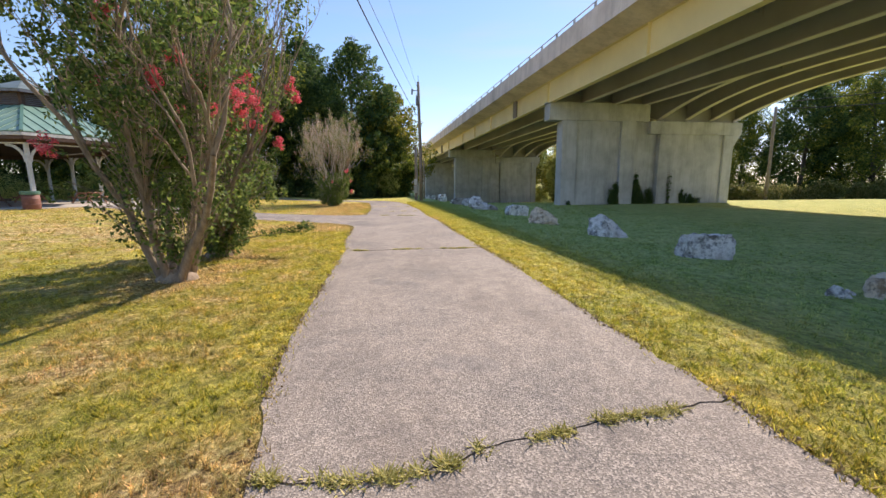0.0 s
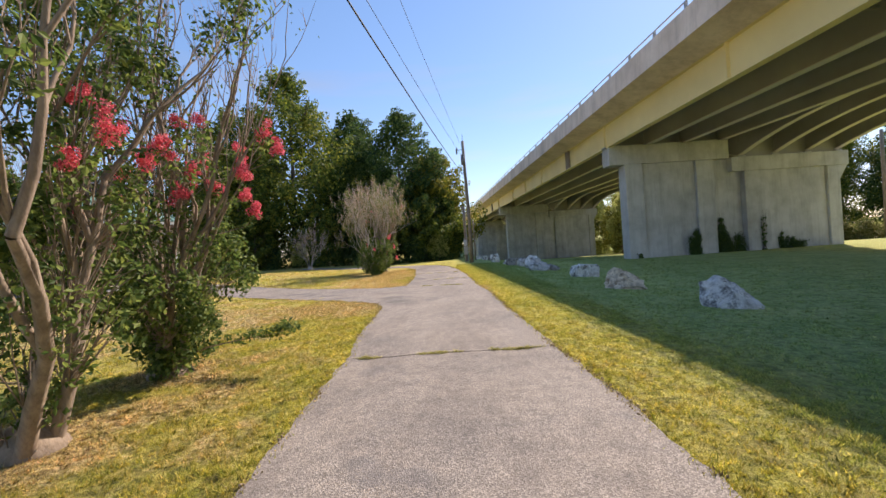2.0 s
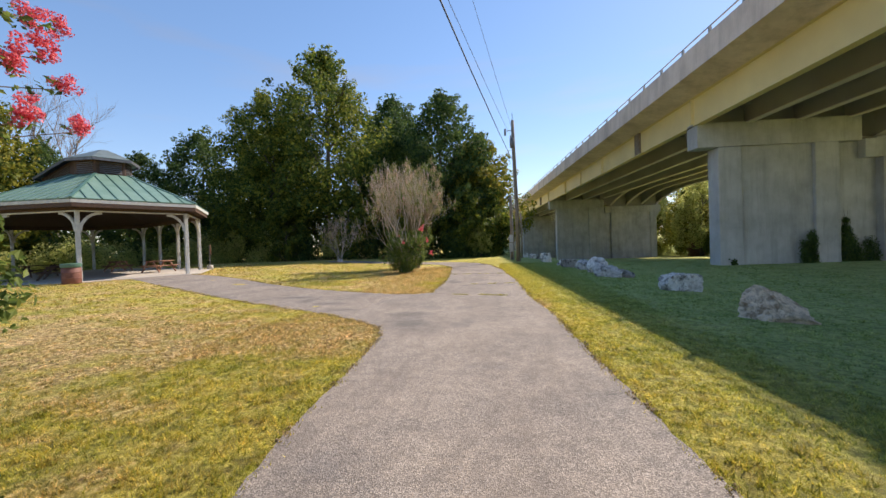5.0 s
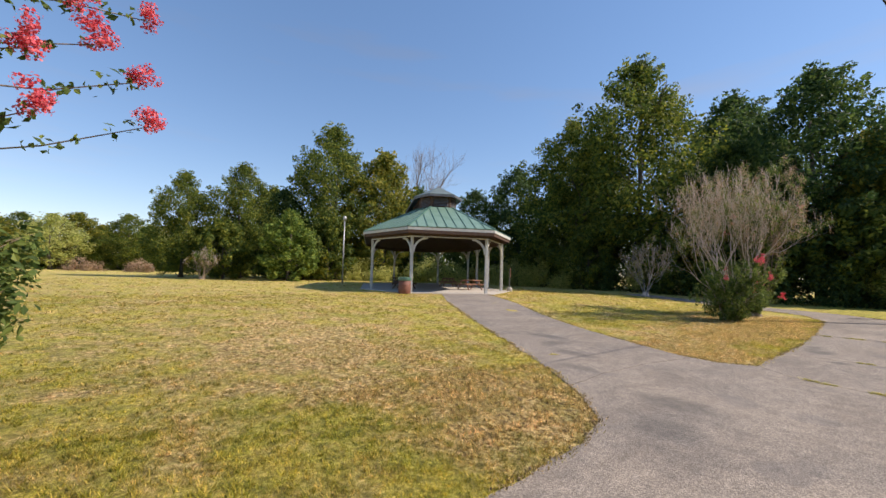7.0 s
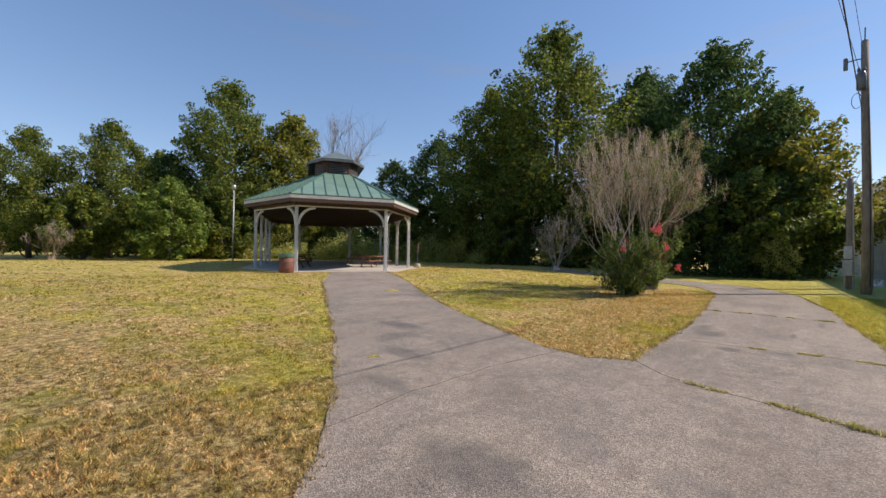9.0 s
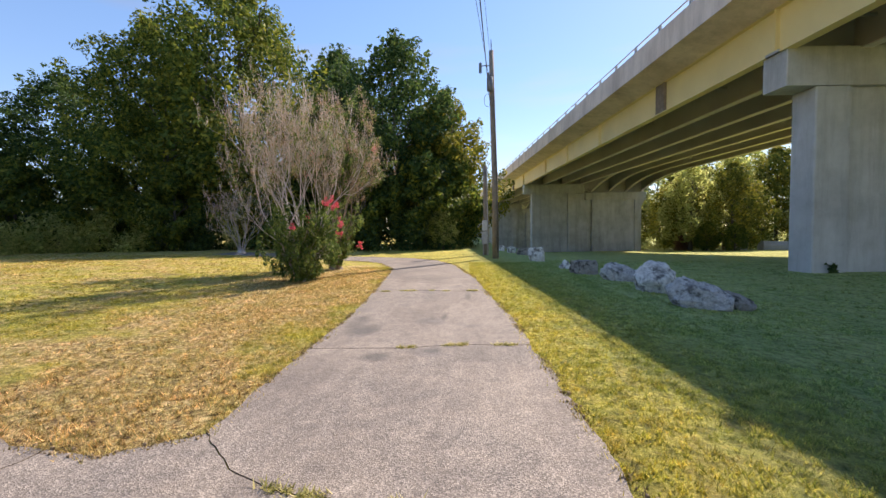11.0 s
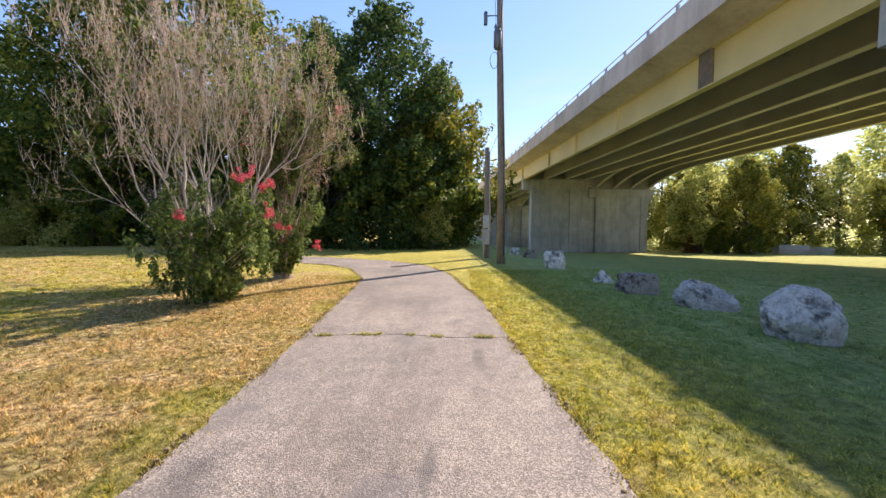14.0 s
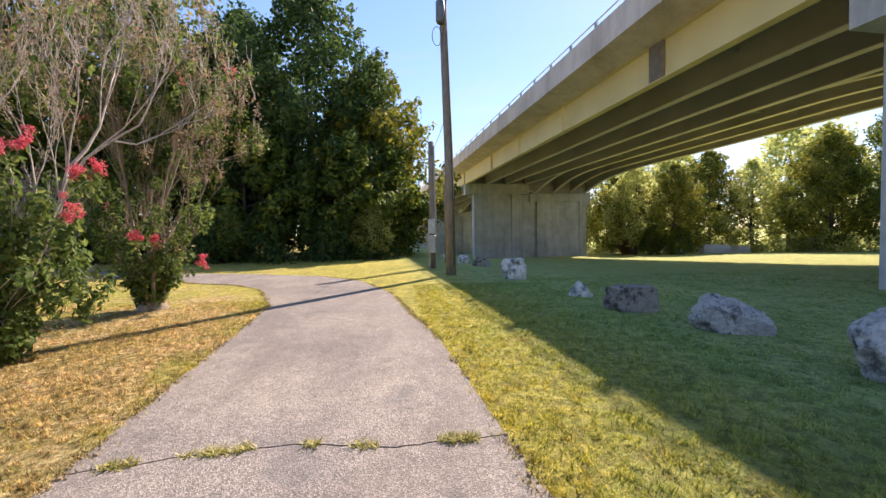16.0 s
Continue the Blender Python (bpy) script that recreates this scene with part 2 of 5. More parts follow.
# bottom flanges: colour lightened for light bounced up from the grass
FLANGE = make_paint("bounce_lit_flange_paint", (0.64, 0.62, 0.58), (0.50, 0.475, 0.44), (0.24, 0.17, 0.12), 0.68)
RUST = make_simple("rusted_steel", (0.14, 0.11, 0.085), (0.26, 0.21, 0.16), 3.0, 0.8)
RAIL = make_simple("galvanised_rail", (0.30, 0.30, 0.30), (0.45, 0.44, 0.42), 4.0, 0.5, 0.6)
BARK = make_bark("tree_bark", (0.05, 0.042, 0.034), (0.14, 0.12, 0.095))
MYRTLE = make_bark("myrtle_bark", (0.15, 0.105, 0.07), (0.34, 0.26, 0.185), 14.0)
TWIG = make_bark("dead_twig", (0.32, 0.26, 0.22), (0.56, 0.48, 0.41), 20.0)
POLE = make_bark("weathered_pole_wood", (0.13, 0.10, 0.08), (0.30, 0.25, 0.20), 6.0)
LEAF_OAK = make_leaf("oak_leaves", (0.040, 0.072, 0.016), (0.11, 0.16, 0.026), (0.34, 0.335, 0.042), 0.5)
LEAF_FRESH = make_leaf("fresh_green_leaves", (0.06, 0.11, 0.022), (0.17, 0.25, 0.042), (0.38, 0.43, 0.075), 0.5)
LEAF_PINE = make_leaf("dark_leaves", (0.028, 0.058, 0.020), (0.060, 0.112, 0.029), (0.150, 0.205, 0.044), 0.5)
LEAF_GOLD = make_leaf("yellowing_leaves", (0.072, 0.109, 0.017), (0.189, 0.203, 0.029), (0.435, 0.362, 0.043))
LEAF_MYRTLE = make_leaf("myrtle_leaves", (0.045, 0.082, 0.020), (0.12, 0.18, 0.040), (0.30, 0.35, 0.080), 0.5)
LEAF_TAN = make_leaf("seed_heads", (0.26, 0.16, 0.09), (0.42, 0.29, 0.18), (0.60, 0.45, 0.31))
LEAF_RUSSET = make_leaf("russet_leaves", (0.12, 0.06, 0.035), (0.22, 0.11, 0.06), (0.32, 0.18, 0.09))
# leaves lightened in colour for sun behind them and distant haze
LEAF_PALE = make_leaf("sun_haze_leaves", (0.28, 0.34, 0.10), (0.50, 0.52, 0.16), (0.74, 0.70, 0.26), 0.7)
FLOWER = make_leaf("pink_blossom", (0.55, 0.06, 0.09), (0.78, 0.13, 0.17), (0.92, 0.30, 0.32), 0.4)
WEED = make_leaf("tall_weeds", (0.065, 0.091, 0.019), (0.143, 0.156, 0.039), (0.312, 0.273, 0.104))
ROOF = make_simple("green_metal_roof", (0.12, 0.215, 0.16), (0.19, 0.29, 0.225), 1.5, 0.45, 0.0, 0.05)
SLATE = make_simple("dark_slate_roof", (0.10, 0.13, 0.125), (0.17, 0.21, 0.20), 2.0, 0.5)
ROOF_SEAM = make_simple("dark_green_seam", (0.06, 0.13, 0.10), (0.09, 0.19, 0.14), 2.0, 0.45)
WHITE_WOOD = make_simple("worn_white_paint", (0.40, 0.40, 0.39), (0.58, 0.58, 0.56), 5.0, 0.7)
BROWN_WOOD = make_simple("brown_stained_wood", (0.055, 0.03, 0.02), (0.10, 0.055, 0.036), 7.0, 0.75)
TABLE_WOOD = make_simple("red_brown_boards", (0.26, 0.12, 0.07), (0.40, 0.21, 0.13), 8.0, 0.75)
BRICK_RED = make_simple("red_brown_barrel", (0.13, 0.05, 0.035), (0.23, 0.09, 0.06), 5.0, 0.7)
STEEL = make_simple("grey_steel", (0.10, 0.10, 0.11), (0.20, 0.20, 0.21), 5.0, 0.5, 0.5)
WIRE = make_simple("black_cable", (0.015, 0.015, 0.016), (0.03, 0.03, 0.03), 5.0, 0.6)


# ---- mesh helpers ----
class Geo:
    """Gathers vertices and faces for one mesh."""

    def __init__(self):
        self.v, self.f = [], []

    def quadstrip(self, rings, closed=True, caps=True):
        start = len(self.v)
        k = len(rings[0])
        for r in rings:
            self.v.extend(r)
        for i in range(len(rings) - 1):
            for j in range(k if closed else k - 1):
                a, b = start + i * k + j, start + i * k + (j + 1) % k
                self.f.append((a, b, b + k, a + k))
        if caps and closed:
            self.f.append(tuple(start + j for j in reversed(range(k))))
            self.f.append(tuple(start + (len(rings) - 1) * k + j for j in range(k)))
        return self

    def tube(self, pts, radii, sides=6, caps=True):
        rings = []
        pts = [Vector(p) for p in pts]
        side = None
        for i, p in enumerate(pts):
            d = (pts[min(i + 1, len(pts) - 1)] - pts[max(i - 1, 0)]).normalized()
            if side is None:
                side = d.orthogonal().normalized()
            side = (side - d * side.dot(d)).normalized()
            up = d.cross(side)
            r = radii[i] if isinstance(radii, (list, tuple)) else radii
            rings.append([tuple(p + r * (math.cos(a) * side + math.sin(a) * up)) for a in (2 * math.pi * j / sides for j in range(sides))])
        return self.quadstrip(rings, True, caps)

    def box(self, x0, x1, y0, y1, z0, z1, c=0.0):
        """A box with its upright and top edges cut by c."""
        if c <= 0:
            lo = [(x0, y0), (x1, y0), (x1, y1), (x0, y1)]
            return self.quadstrip([[(x, y, z0) for x, y in lo], [(x, y, z1) for x, y in lo]])
        o = [(x0 + c, y0), (x1 - c, y0), (x1, y0 + c), (x1, y1 - c), (x1 - c, y1), (x0 + c, y1), (x0, y1 - c), (x0, y0 + c)]
        mx, my = (x0 + x1) / 2, (y0 + y1) / 2
        sx, sy = 1 - 2 * c / (x1 - x0), 1 - 2 * c / (y1 - y0)
        inn = [(mx + (x - mx) * sx, my + (y - my) * sy) for x, y in o]
        return self.quadstrip([[(x, y, z0) for x, y in o], [(x, y, z1 - c) for x, y in o], [(x, y, z1) for x, y in inn]])

    def beam(self, a, b, w, h):
        """A square-edged bar from a to b."""
        a, b = Vector(a), Vector(b)
        d = (b - a).normalized()
        s = d.cross(Vector((0, 0, 1)))
        s = s.normalized() if s.length > 1e-4 else Vector((1, 0, 0))
        u = s.cross(d)
        ring = [(-w / 2, -h / 2), (w / 2, -h / 2), (w / 2, h / 2), (-w / 2, h / 2)]
        return self.quadstrip([[tuple(p + s * x + u * y) for x, y in ring] for p in (a, b)])

    def profile(self, ring, y0, y1, steps=1, bend=None):
        """A profile of (x, z) drawn out along y."""
        rings = []
        for i in range(steps + 1):
            y = y0 + (y1 - y0) * i / steps
            rings.append([(x, y, z) if bend is None else (x, y, bend(x, y, z)) for x, z in ring])
        return self.quadstrip(rings)

    def mesh(self, name, material, smooth=False):
        me = bpy.data.meshes.new(name)
        me.from_pydata(self.v, [], self.f)
        me.materials.append(material)
        if smooth:
            me.shade_smooth()
        me.update()
        return me


def part(name, geo, material, parent=None, label="", smooth=False):
    """One mesh object under a thing or a part."""
    ob = new(name, geo.mesh(name, material, smooth))
    if parent is not None:
        ob.parent = parent
    return tagged(ob, label)


def thing(name, m, label, category, group="", kind=""):
    """An empty at the base of a thing, which parents its parts."""
    ob = new(name)
    ob.matrix_world = m
    ob.empty_display_size = 0.2
    return tagged(ob, label, category, group, kind)


def again(ob, parent, m):
    """Another object on the same mesh, under parent at m."""
    o = new(ob.name.split(".")[0], ob.data)
    o.parent = parent
    o.matrix_basis = m
    return o


def wood_parts(name, twigs, g, verts, faces, material, parent):
    """The first shape in g as a part, and the finer wood that grows from it under that part."""
    main, rest = Geo(), Geo()
    main.v, main.f = g.v[:verts], g.f[:faces]
    rest.v, rest.f = g.v[verts:], [tuple(i - verts for i in f) for f in g.f[faces:]]
    ob = part(name, main, material, parent, "", True)
    part(twigs, rest, material, ob, "", True)["kind"] = "stuff"
    return ob


def smooth_step(a, b, x):
    t = np.clip((x - a) / (b - a), 0, 1)
    return t * t * (3 - 2 * t)


def height(x, y):
    """The lie of the land: level by the path, falling under the bridge, rising a little to the pavilion."""
    x, y = np.asarray(x, float), np.asarray(y, float)
    z = -0.33 * smooth_step(2.6, 10.0, x)
    z = z - 0.042 * np.clip(y - 37, 0, 80) * smooth_step(1.0, 9.0, x) * smooth_step(36, 44, y)
    z = z + 0.30 * smooth_step(-5.0, -15.0, x)
    return z


def hz(x, y):
    return float(height(x, y))


def dryness(x, y):
    """Where the turf is worn to straw: under the myrtles, at the fork and on the field."""
    x, y = np.asarray(x, float), np.asarray(y, float)
    d = 0.12 + 0.14 * smooth_step(0.0, -5.0, x) + 0.06 * smooth_step(-4.0, -14.0, x)
    for cx, cy, rx, ry, k in ((-1.6, 7.6, 1.5, 3.2, 0.20), (-1.2, 4.0, 1.2, 1.2, 0.16), (0.1, 1.9, 0.7, 0.8, 0.55), (-2.6, 25.5, 1.9, 5.0, 0.33), (-3.4, 31.0, 2.2, 3.0, 0.32), (-1.6, 14.9, 1.4, 1.3, 0.45), (-1.9, 20.8, 1.4, 1.0, 0.34), (-2.5, 6.9, 0.5, 0.5, 0.6), (-2.8, 9.1, 0.5, 0.5, 0.6), (-4.1, 29.8, 1.0, 0.9, 0.5), (2.4, 17.5, 0.5, 1.5, 0.25), (-6, 14, 4, 2.5, 0.2)):
        d = d + k * np.exp(-((x - cx) / rx) ** 2 - ((y - cy) / ry) ** 2)
    return np.clip(d - 0.25 * smooth_step(2.6, 4.5, x), 0, 0.75)


def lushness(x, y):
    """The turf under the bridge never dries out and stays green; its colour is lifted to brighten the shade there."""
    x, y = np.asarray(x, float), np.asarray(y, float)
    v = (x - 12.83) * 0.997 + (y - 34.28) * 0.0778
    return 0.85 * smooth_step(-11.8, -8.5, v) * (1 - 0.6 * smooth_step(8.0, 12.0, v))


def turf_marks(me, x, y):
    for key, values in (("dry", dryness(x, y)), ("lush", lushness(x, y))):
        me.attributes.new(key, "FLOAT", "POINT").data.foreach_set("value", np.ascontiguousarray(values, dtype=np.float32).ravel())


# ---- ground: one sheet to the horizon ----
def axis(lo, hi, step, far):
    mid = list(np.arange(lo, hi + 1e-6, step))
    a, s = [], step
    x = lo
    while x > -far:
        s *= 1.35
        x -= s
        a.append(x)
    b, s, x = [], step, hi
    while x < far:
        s *= 1.35
        x += s
        b.append(x)
    return np.array(a[::-1] + mid + b)


gx, gy = axis(-30, 36, 0.6, 1800), axis(-8, 60, 0.6, 1800)
GX, GY = np.meshgrid(gx, gy)
GZ = height(GX, GY) - 0.012
near = (np.abs(GX) < 40) & (GY < 70)
bumps = np.array([noise.noise((x * 0.7, y * 0.7, 0.3)) for x, y in zip(GX.ravel(), GY.ravel())]).reshape(GX.shape)
GZ = GZ + np.where(near & (np.abs(GX - 1.0) > 3.2), bumps * 0.02, 0)
ground = Geo()
ground.v = [tuple(p) for p in np.stack([GX.ravel(), GY.ravel(), GZ.ravel()], 1)]
nx, ny = len(gx), len(gy)
ground.f = [(j * nx + i, j * nx + i + 1, (j + 1) * nx + i + 1, (j + 1) * nx + i) for j in range(ny - 1) for i in range(nx - 1)]
ground_ob = part("ground", ground, LAWN, None, "", True)
turf_marks(ground_ob.data, GX.ravel(), GY.ravel())
tagged(ground_ob, "mown yellow-green lawn with straw-coloured patches", "lawn", kind="structure")

# ---- the asphalt path, in sections parted by cracks ----
RIGHT = [(3.35, -9), (3.3, 1), (3.27, 2.77), (3.18, 4), (2.98, 8.2), (2.86, 9.35), (2.8, 10.5), (2.62, 13.2), (2.46, 16.6), (2.2, 18.7), (2.16, 19.3), (2.06, 21.5), (1.98, 22.7), (1.92, 24.3), (1.67, 26.6), (1.6, 27.35), (1.38, 30), (0.86, 32.9), (0.6, 34.6), (-0.4, 37.3), (-2.0, 39.2), (-5.5, 41.0), (-14, 42.5)]
LEFT = [(0.55, -9), (0.5, 1), (0.36, 2.31), (0.1, 3.5), (0.0, 4.9), (-0.22, 9.3), (-0.46, 11), (-0.55, 12.6), (-0.72, 14.4)]
LOWER = [(-0.72, 14.4), (-0.98, 15.1), (-1.6, 15.75), (-2.6, 16.5), (-5.2, 18.1), (-8.5, 19.9), (-12.7, 22.2), (-17.6, 25.6)]
UPPER = [(-16.4, 28.2), (-11.3, 25.4), (-8.4, 23.5), (-4.3, 21.2), (-3.2, 20.6), (-2.2, 20.15), (-1.4, 20.0), (-0.84, 20.34)]
LEFT2 = [(-0.84, 20.34), (-0.93, 22.5), (-0.95, 24.2), (-1.2, 27.25), (-1.36, 28.5), (-1.59, 30.85), (-1.9, 33.3), (-3.0, 35.9), (-4.2, 37.2), (-7.5, 38.9), (-14, 40.0)]
CRACK_A = [(0.36, 2.31), (0.86, 2.23), (1.24, 2.3), (1.76, 2.48), (2.29, 2.61), (2.75, 2.66), (3.27, 2.77)]
CRACK_B = [(-0.22, 9.3), (0.3, 9.27), (1.1, 9.36), (1.8, 9.3), (2.86, 9.35)]
CRACK_C = [(-0.84, 20.34), (-0.36, 19.88), (0.2, 19.67), (0.93, 19.56), (1.4, 19.4), (2.16, 19.3)]
CRACK_D = [(-0.93, 22.5), (0.0, 22.52), (0.6, 22.62), (1.1, 22.72), (1.98, 22.7)]
CRACK_E = [(-1.2, 27.25), (-0.6, 27.38), (0.2, 27.4), (0.9, 27.3), (1.6, 27.35)]


def along(line, step, rough, seed):
    """The line cut into short steps, made uneven."""
    out = []
    for (xa, ya), (xb, yb) in zip(line, line[1:]):
        k = max(1, int(math.hypot(xb - xa, yb - ya) / step))
        for i in range(k):
            x, y = xa + (xb - xa) * i / k, ya + (yb - ya) * i / k
            j = 0.0 if i == 0 and not out else rough
            out.append((x + j * (noise.noise((x * 2.2, y * 2.2, seed)) * 1.0 + noise.noise((x * 9, y * 9, seed)) * 0.6), y + j * (noise.noise((x * 2.2, y * 2.2, seed + 7)) + noise.noise((x * 9, y * 9, seed + 7)) * 0.6)))
    out.append(line[-1])
    return out


def cut(line, y0, y1):
    """The stretch of an edge between two places along y, with its ends put in."""
    def at(y):
        for (xa, ya), (xb, yb) in zip(line, line[1:]):
            if ya <= y <= yb:
                return (xa + (xb - xa) * (y - ya) / (yb - ya), y)
        return line[-1]
    return [at(y0)] + [p for p in line if y0 < p[1] < y1] + [at(y1)]


def shift(line, d):
    return [(x, y + d) for x, y in line]


def inside(poly, x, y):
    x, y = np.asarray(x, float), np.asarray(y, float)
    hit = np.zeros(x.shape, bool)
    for (xa, ya), (xb, yb) in zip(poly, poly[1:] + poly[:1]):
        if ya != yb:
            hit ^= ((ya > y) != (yb > y)) & (x < (xb - xa) * (y - ya) / (yb - ya) + xa)
    return hit


from mathutils import geometry


def paved(outline, top=0.0, grid=0.7):
    """A sheet with a skirt over an outline, laid on the land."""
    xs, ys = [p[0] for p in outline], [p[1] for p in outline]
    X, Y = np.meshgrid(np.arange(min(xs), max(xs), grid), np.arange(min(ys), max(ys), grid))
    X, Y = X.ravel(), Y.ravel()
    ok = inside(outline, X, Y)
    verts = [Vector(p) for p in outline] + [Vector((x, y)) for x, y in zip(X[ok], Y[ok])]
    v, _, faces, *_ = geometry.delaunay_2d_cdt(verts, [], [list(range(len(outline)))], 1, 1e-4)
    g = Geo()
    g.v = [(p.x, p.y, hz(p.x, p.y) + top + 0.006 * noise.noise((p.x * 0.8, p.y * 0.8, 4))) for p in v]
    g.f = [tuple(f) for f in faces]
    k = len(outline)
    ring = [(x, y, hz(x, y) + top) for x, y in outline]
    g.quadstrip([ring, [(x, y, z - 0.06) for x, y, z in ring]], True, False)
    return g


GAP = 0.007
edge = lambda line, seed: along(line, 0.12, 0.055, seed)
crackline = lambda line, seed: along(line, 0.07, 0.045, seed)
right_line = lambda y0, y1: edge(cut(RIGHT, y0, y1), 11)
crack = {k: crackline(c, i * 3.7) for i, (k, c) in enumerate((("a", CRACK_A), ("b", CRACK_B), ("c", CRACK_C), ("d", CRACK_D), ("e", CRACK_E)))}
SEAM = [(-2.0, 16.05), (-2.12, 17.2), (-2.1, 18.6), (-1.85, 20.08)]
seam = crackline(SEAM, 77.0)
sections = [
    [(x - 0.012, y) for x, y in seam][::-1] + edge([SEAM[0]] + LOWER[3:], 6)[1:] + edge(UPPER[:-2] + [SEAM[-1]], 8)[:-1],
    edge(LEFT[:3], 5)[:-1] + shift(crack["a"], -GAP) + right_line(-9, 2.75)[::-1],
    edge(LEFT[2:6], 5)[:-1] + shift(crack["b"], -GAP) + right_line(2.79, 9.33)[::-1] + shift(crack["a"], GAP)[::-1][1:-1],
    edge(LEFT[5:], 5)[:-1] + edge(LOWER[:3] + [SEAM[0]], 6)[:-1] + seam + edge([SEAM[-1]] + UPPER[-2:], 8)[1:-1] + shift(crack["c"], -GAP) + right_line(9.38, 19.27)[::-1] + shift(crack["b"], GAP)[::-1][1:-1],
    edge(LEFT2[:2], 5)[1:-1] + shift(crack["d"], -GAP) + right_line(19.33, 22.67)[::-1] + shift(crack["c"], GAP)[::-1][1:],
    edge(LEFT2[1:4], 5)[1:-1] + shift(crack["e"], -GAP) + right_line(22.73, 27.32)[::-1] + shift(crack["d"], GAP)[::-1][1:],
    edge(LEFT2[3:], 5)[1:] + edge([p for p in RIGHT if p[1] > 27.4], 11)[::-1] + shift(crack["e"], GAP)[::-1],
]
path = thing("pavement", pose(0, 0, 0), "cracked grey asphalt footpath forking to a pavilion", "path", kind="structure")
for outline in sections:
    part("asphalt_section", paved(outline), ASPHALT, path)

ALL_PATH = LEFT + LOWER[1:] + UPPER + LEFT2[1:] + RIGHT[::-1]

# ---- the bridge ----
BRIDGE = pose(12.83, 34.28, 0, 0, 0, math.degrees(math.atan(0.078)))
SPAN = 44.5
U0, U1 = -70.0, 165.0


def under(v, u):
    """The land's height at a place given across and along the bridge."""
    p = BRIDGE @ Vector((v, u, 0))
    return hz(p.x, p.y)


def girder_ring(x, z0, z1, web=0.03, flange=0.42, t=0.05):
    h, w = flange / 2, web / 2
    return [(x - h, z0), (x + h, z0), (x + h, z0 + t), (x + w, z0 + t), (x + w, z1 - t), (x + h, z1 - t), (x + h, z1), (x - h, z1), (x - h, z1 - t), (x - w, z1 - t), (x - w, z0 + t), (x - h, z0 + t)]


def web_ring(x, z0, z1, web=0.03, flange=0.42, t=0.05):
    h, w = flange / 2, web / 2
    return [(x - w, z0), (x + w, z0), (x + w, z1 - t), (x + h, z1 - t), (x + h, z1), (x - h, z1), (x - h, z1 - t), (x - w, z1 - t)]


def superstructure(v0, girders, haunched, label):
    b = thing("road_bridge", BRIDGE, label, "bridge")
    v1 = girders[-1] + 1.5
    lo = -1.7 if not haunched else girders[0] - 1.6
    deck = Geo().profile([(lo, 9.97), (girders[0] - 0.25, 9.62), (girders[-1] + 0.25, 9.62), (v1, 9.97), (v1, 10.2), (lo, 10.2)], U0, U1, 1)
    part("deck", deck, DECK, b)
    for side, x in (("near", lo), ("far", v1 - 0.3)):
        if (side == "near") == (not haunched):
            ring = [(x - 0.02, 9.95), (x + 0.30, 10.18), (x + 0.27, 11.25), (x + 0.03, 11.25)] if side == "near" else [(x, 10.18), (x + 0.32, 9.95), (x + 0.27, 11.25), (x + 0.03, 11.25)]
            part("parapet", Geo().profile(ring, U0, U1), DECK, b, "stained concrete parapet")
            part("top_rail", Geo().tube([(x + 0.12, U0, 11.58), (x + 0.12, U1, 11.58)], 0.035, 8), RAIL, b, "galvanised metal rail")
            post = Geo().box(x + 0.06, x + 0.18, -0.06, 0.06, 11.2, 11.56, 0.01)
            u = U0 + 1.0
            first = part("rail_post", post, RAIL, b)
            first.matrix_basis = pose(0, u, 0)
            while u < U1 - 3:
                u += 2.45
                again(first, b, pose(0, u, 0))
    for i, x in enumerate(girders):
        if haunched:
            g = Geo()
            rings, flat = [], []
            for k in range(int((U1 - U0) / 0.5) + 1):
                u = U0 + k * 0.5
                d = abs((u + SPAN / 2 + 0.55) % SPAN - SPAN / 2)
                z0 = 8.55 - 1.75 * max(0.0, 1 - d / 12.5) ** 2.5
                rings.append([(a, u, z) for a, z in web_ring(x, z0 + 0.05, 9.66)])
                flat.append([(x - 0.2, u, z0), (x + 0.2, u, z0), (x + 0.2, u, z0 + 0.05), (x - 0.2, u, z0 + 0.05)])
            girder = part("haunched_girder", g.quadstrip(rings), GIRDER, b, "curved steel girder deepened over the piers")
            part("bottom_flange", Geo().quadstrip(flat), FLANGE, girder, "flange coloured pale for light from the grass")
        else:
            z0 = 7.95
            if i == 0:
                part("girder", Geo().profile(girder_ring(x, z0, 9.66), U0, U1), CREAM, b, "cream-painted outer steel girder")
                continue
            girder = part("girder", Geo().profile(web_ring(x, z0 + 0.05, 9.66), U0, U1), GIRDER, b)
            part("bottom_flange", Geo().box(x - 0.21, x + 0.21, U0, U1, z0, z0 + 0.05), FLANGE, girder, "flange coloured pale for light from the grass")
    if not haunched:
        x = girders[0]
        plate = part("hinge_plate", Geo().box(x - 0.20, x - 0.02, -0.42, 0.42, 7.99, 9.62, 0.02), RUST, b, "dark stained hinge plate")
        plate.matrix_basis = pose(0, 7.2 - 2 * SPAN, 0)
        rib = part("stiffener", Geo().box(x - 0.19, x - 0.017, -0.03, 0.03, 8.0, 9.61), CREAM, b)
        rib.matrix_basis = pose(0, -0.6 - SPAN, 0)
        for k in range(-1, 4):
            again(plate, b, pose(0, 7.2 + k * SPAN, 0))
            for d in (-0.6, 15.9, 23.8, 31.7):
                again(rib, b, pose(0, d + k * SPAN, 0))
    for k in range(-1, 4):
        part("pier_diaphragm", Geo().box(girders[0] + 0.02, girders[-1] - 0.02, k * SPAN - 0.65, k * SPAN - 0.45, 6.72 if haunched else 8.0, 9.63), GIRDER, b)
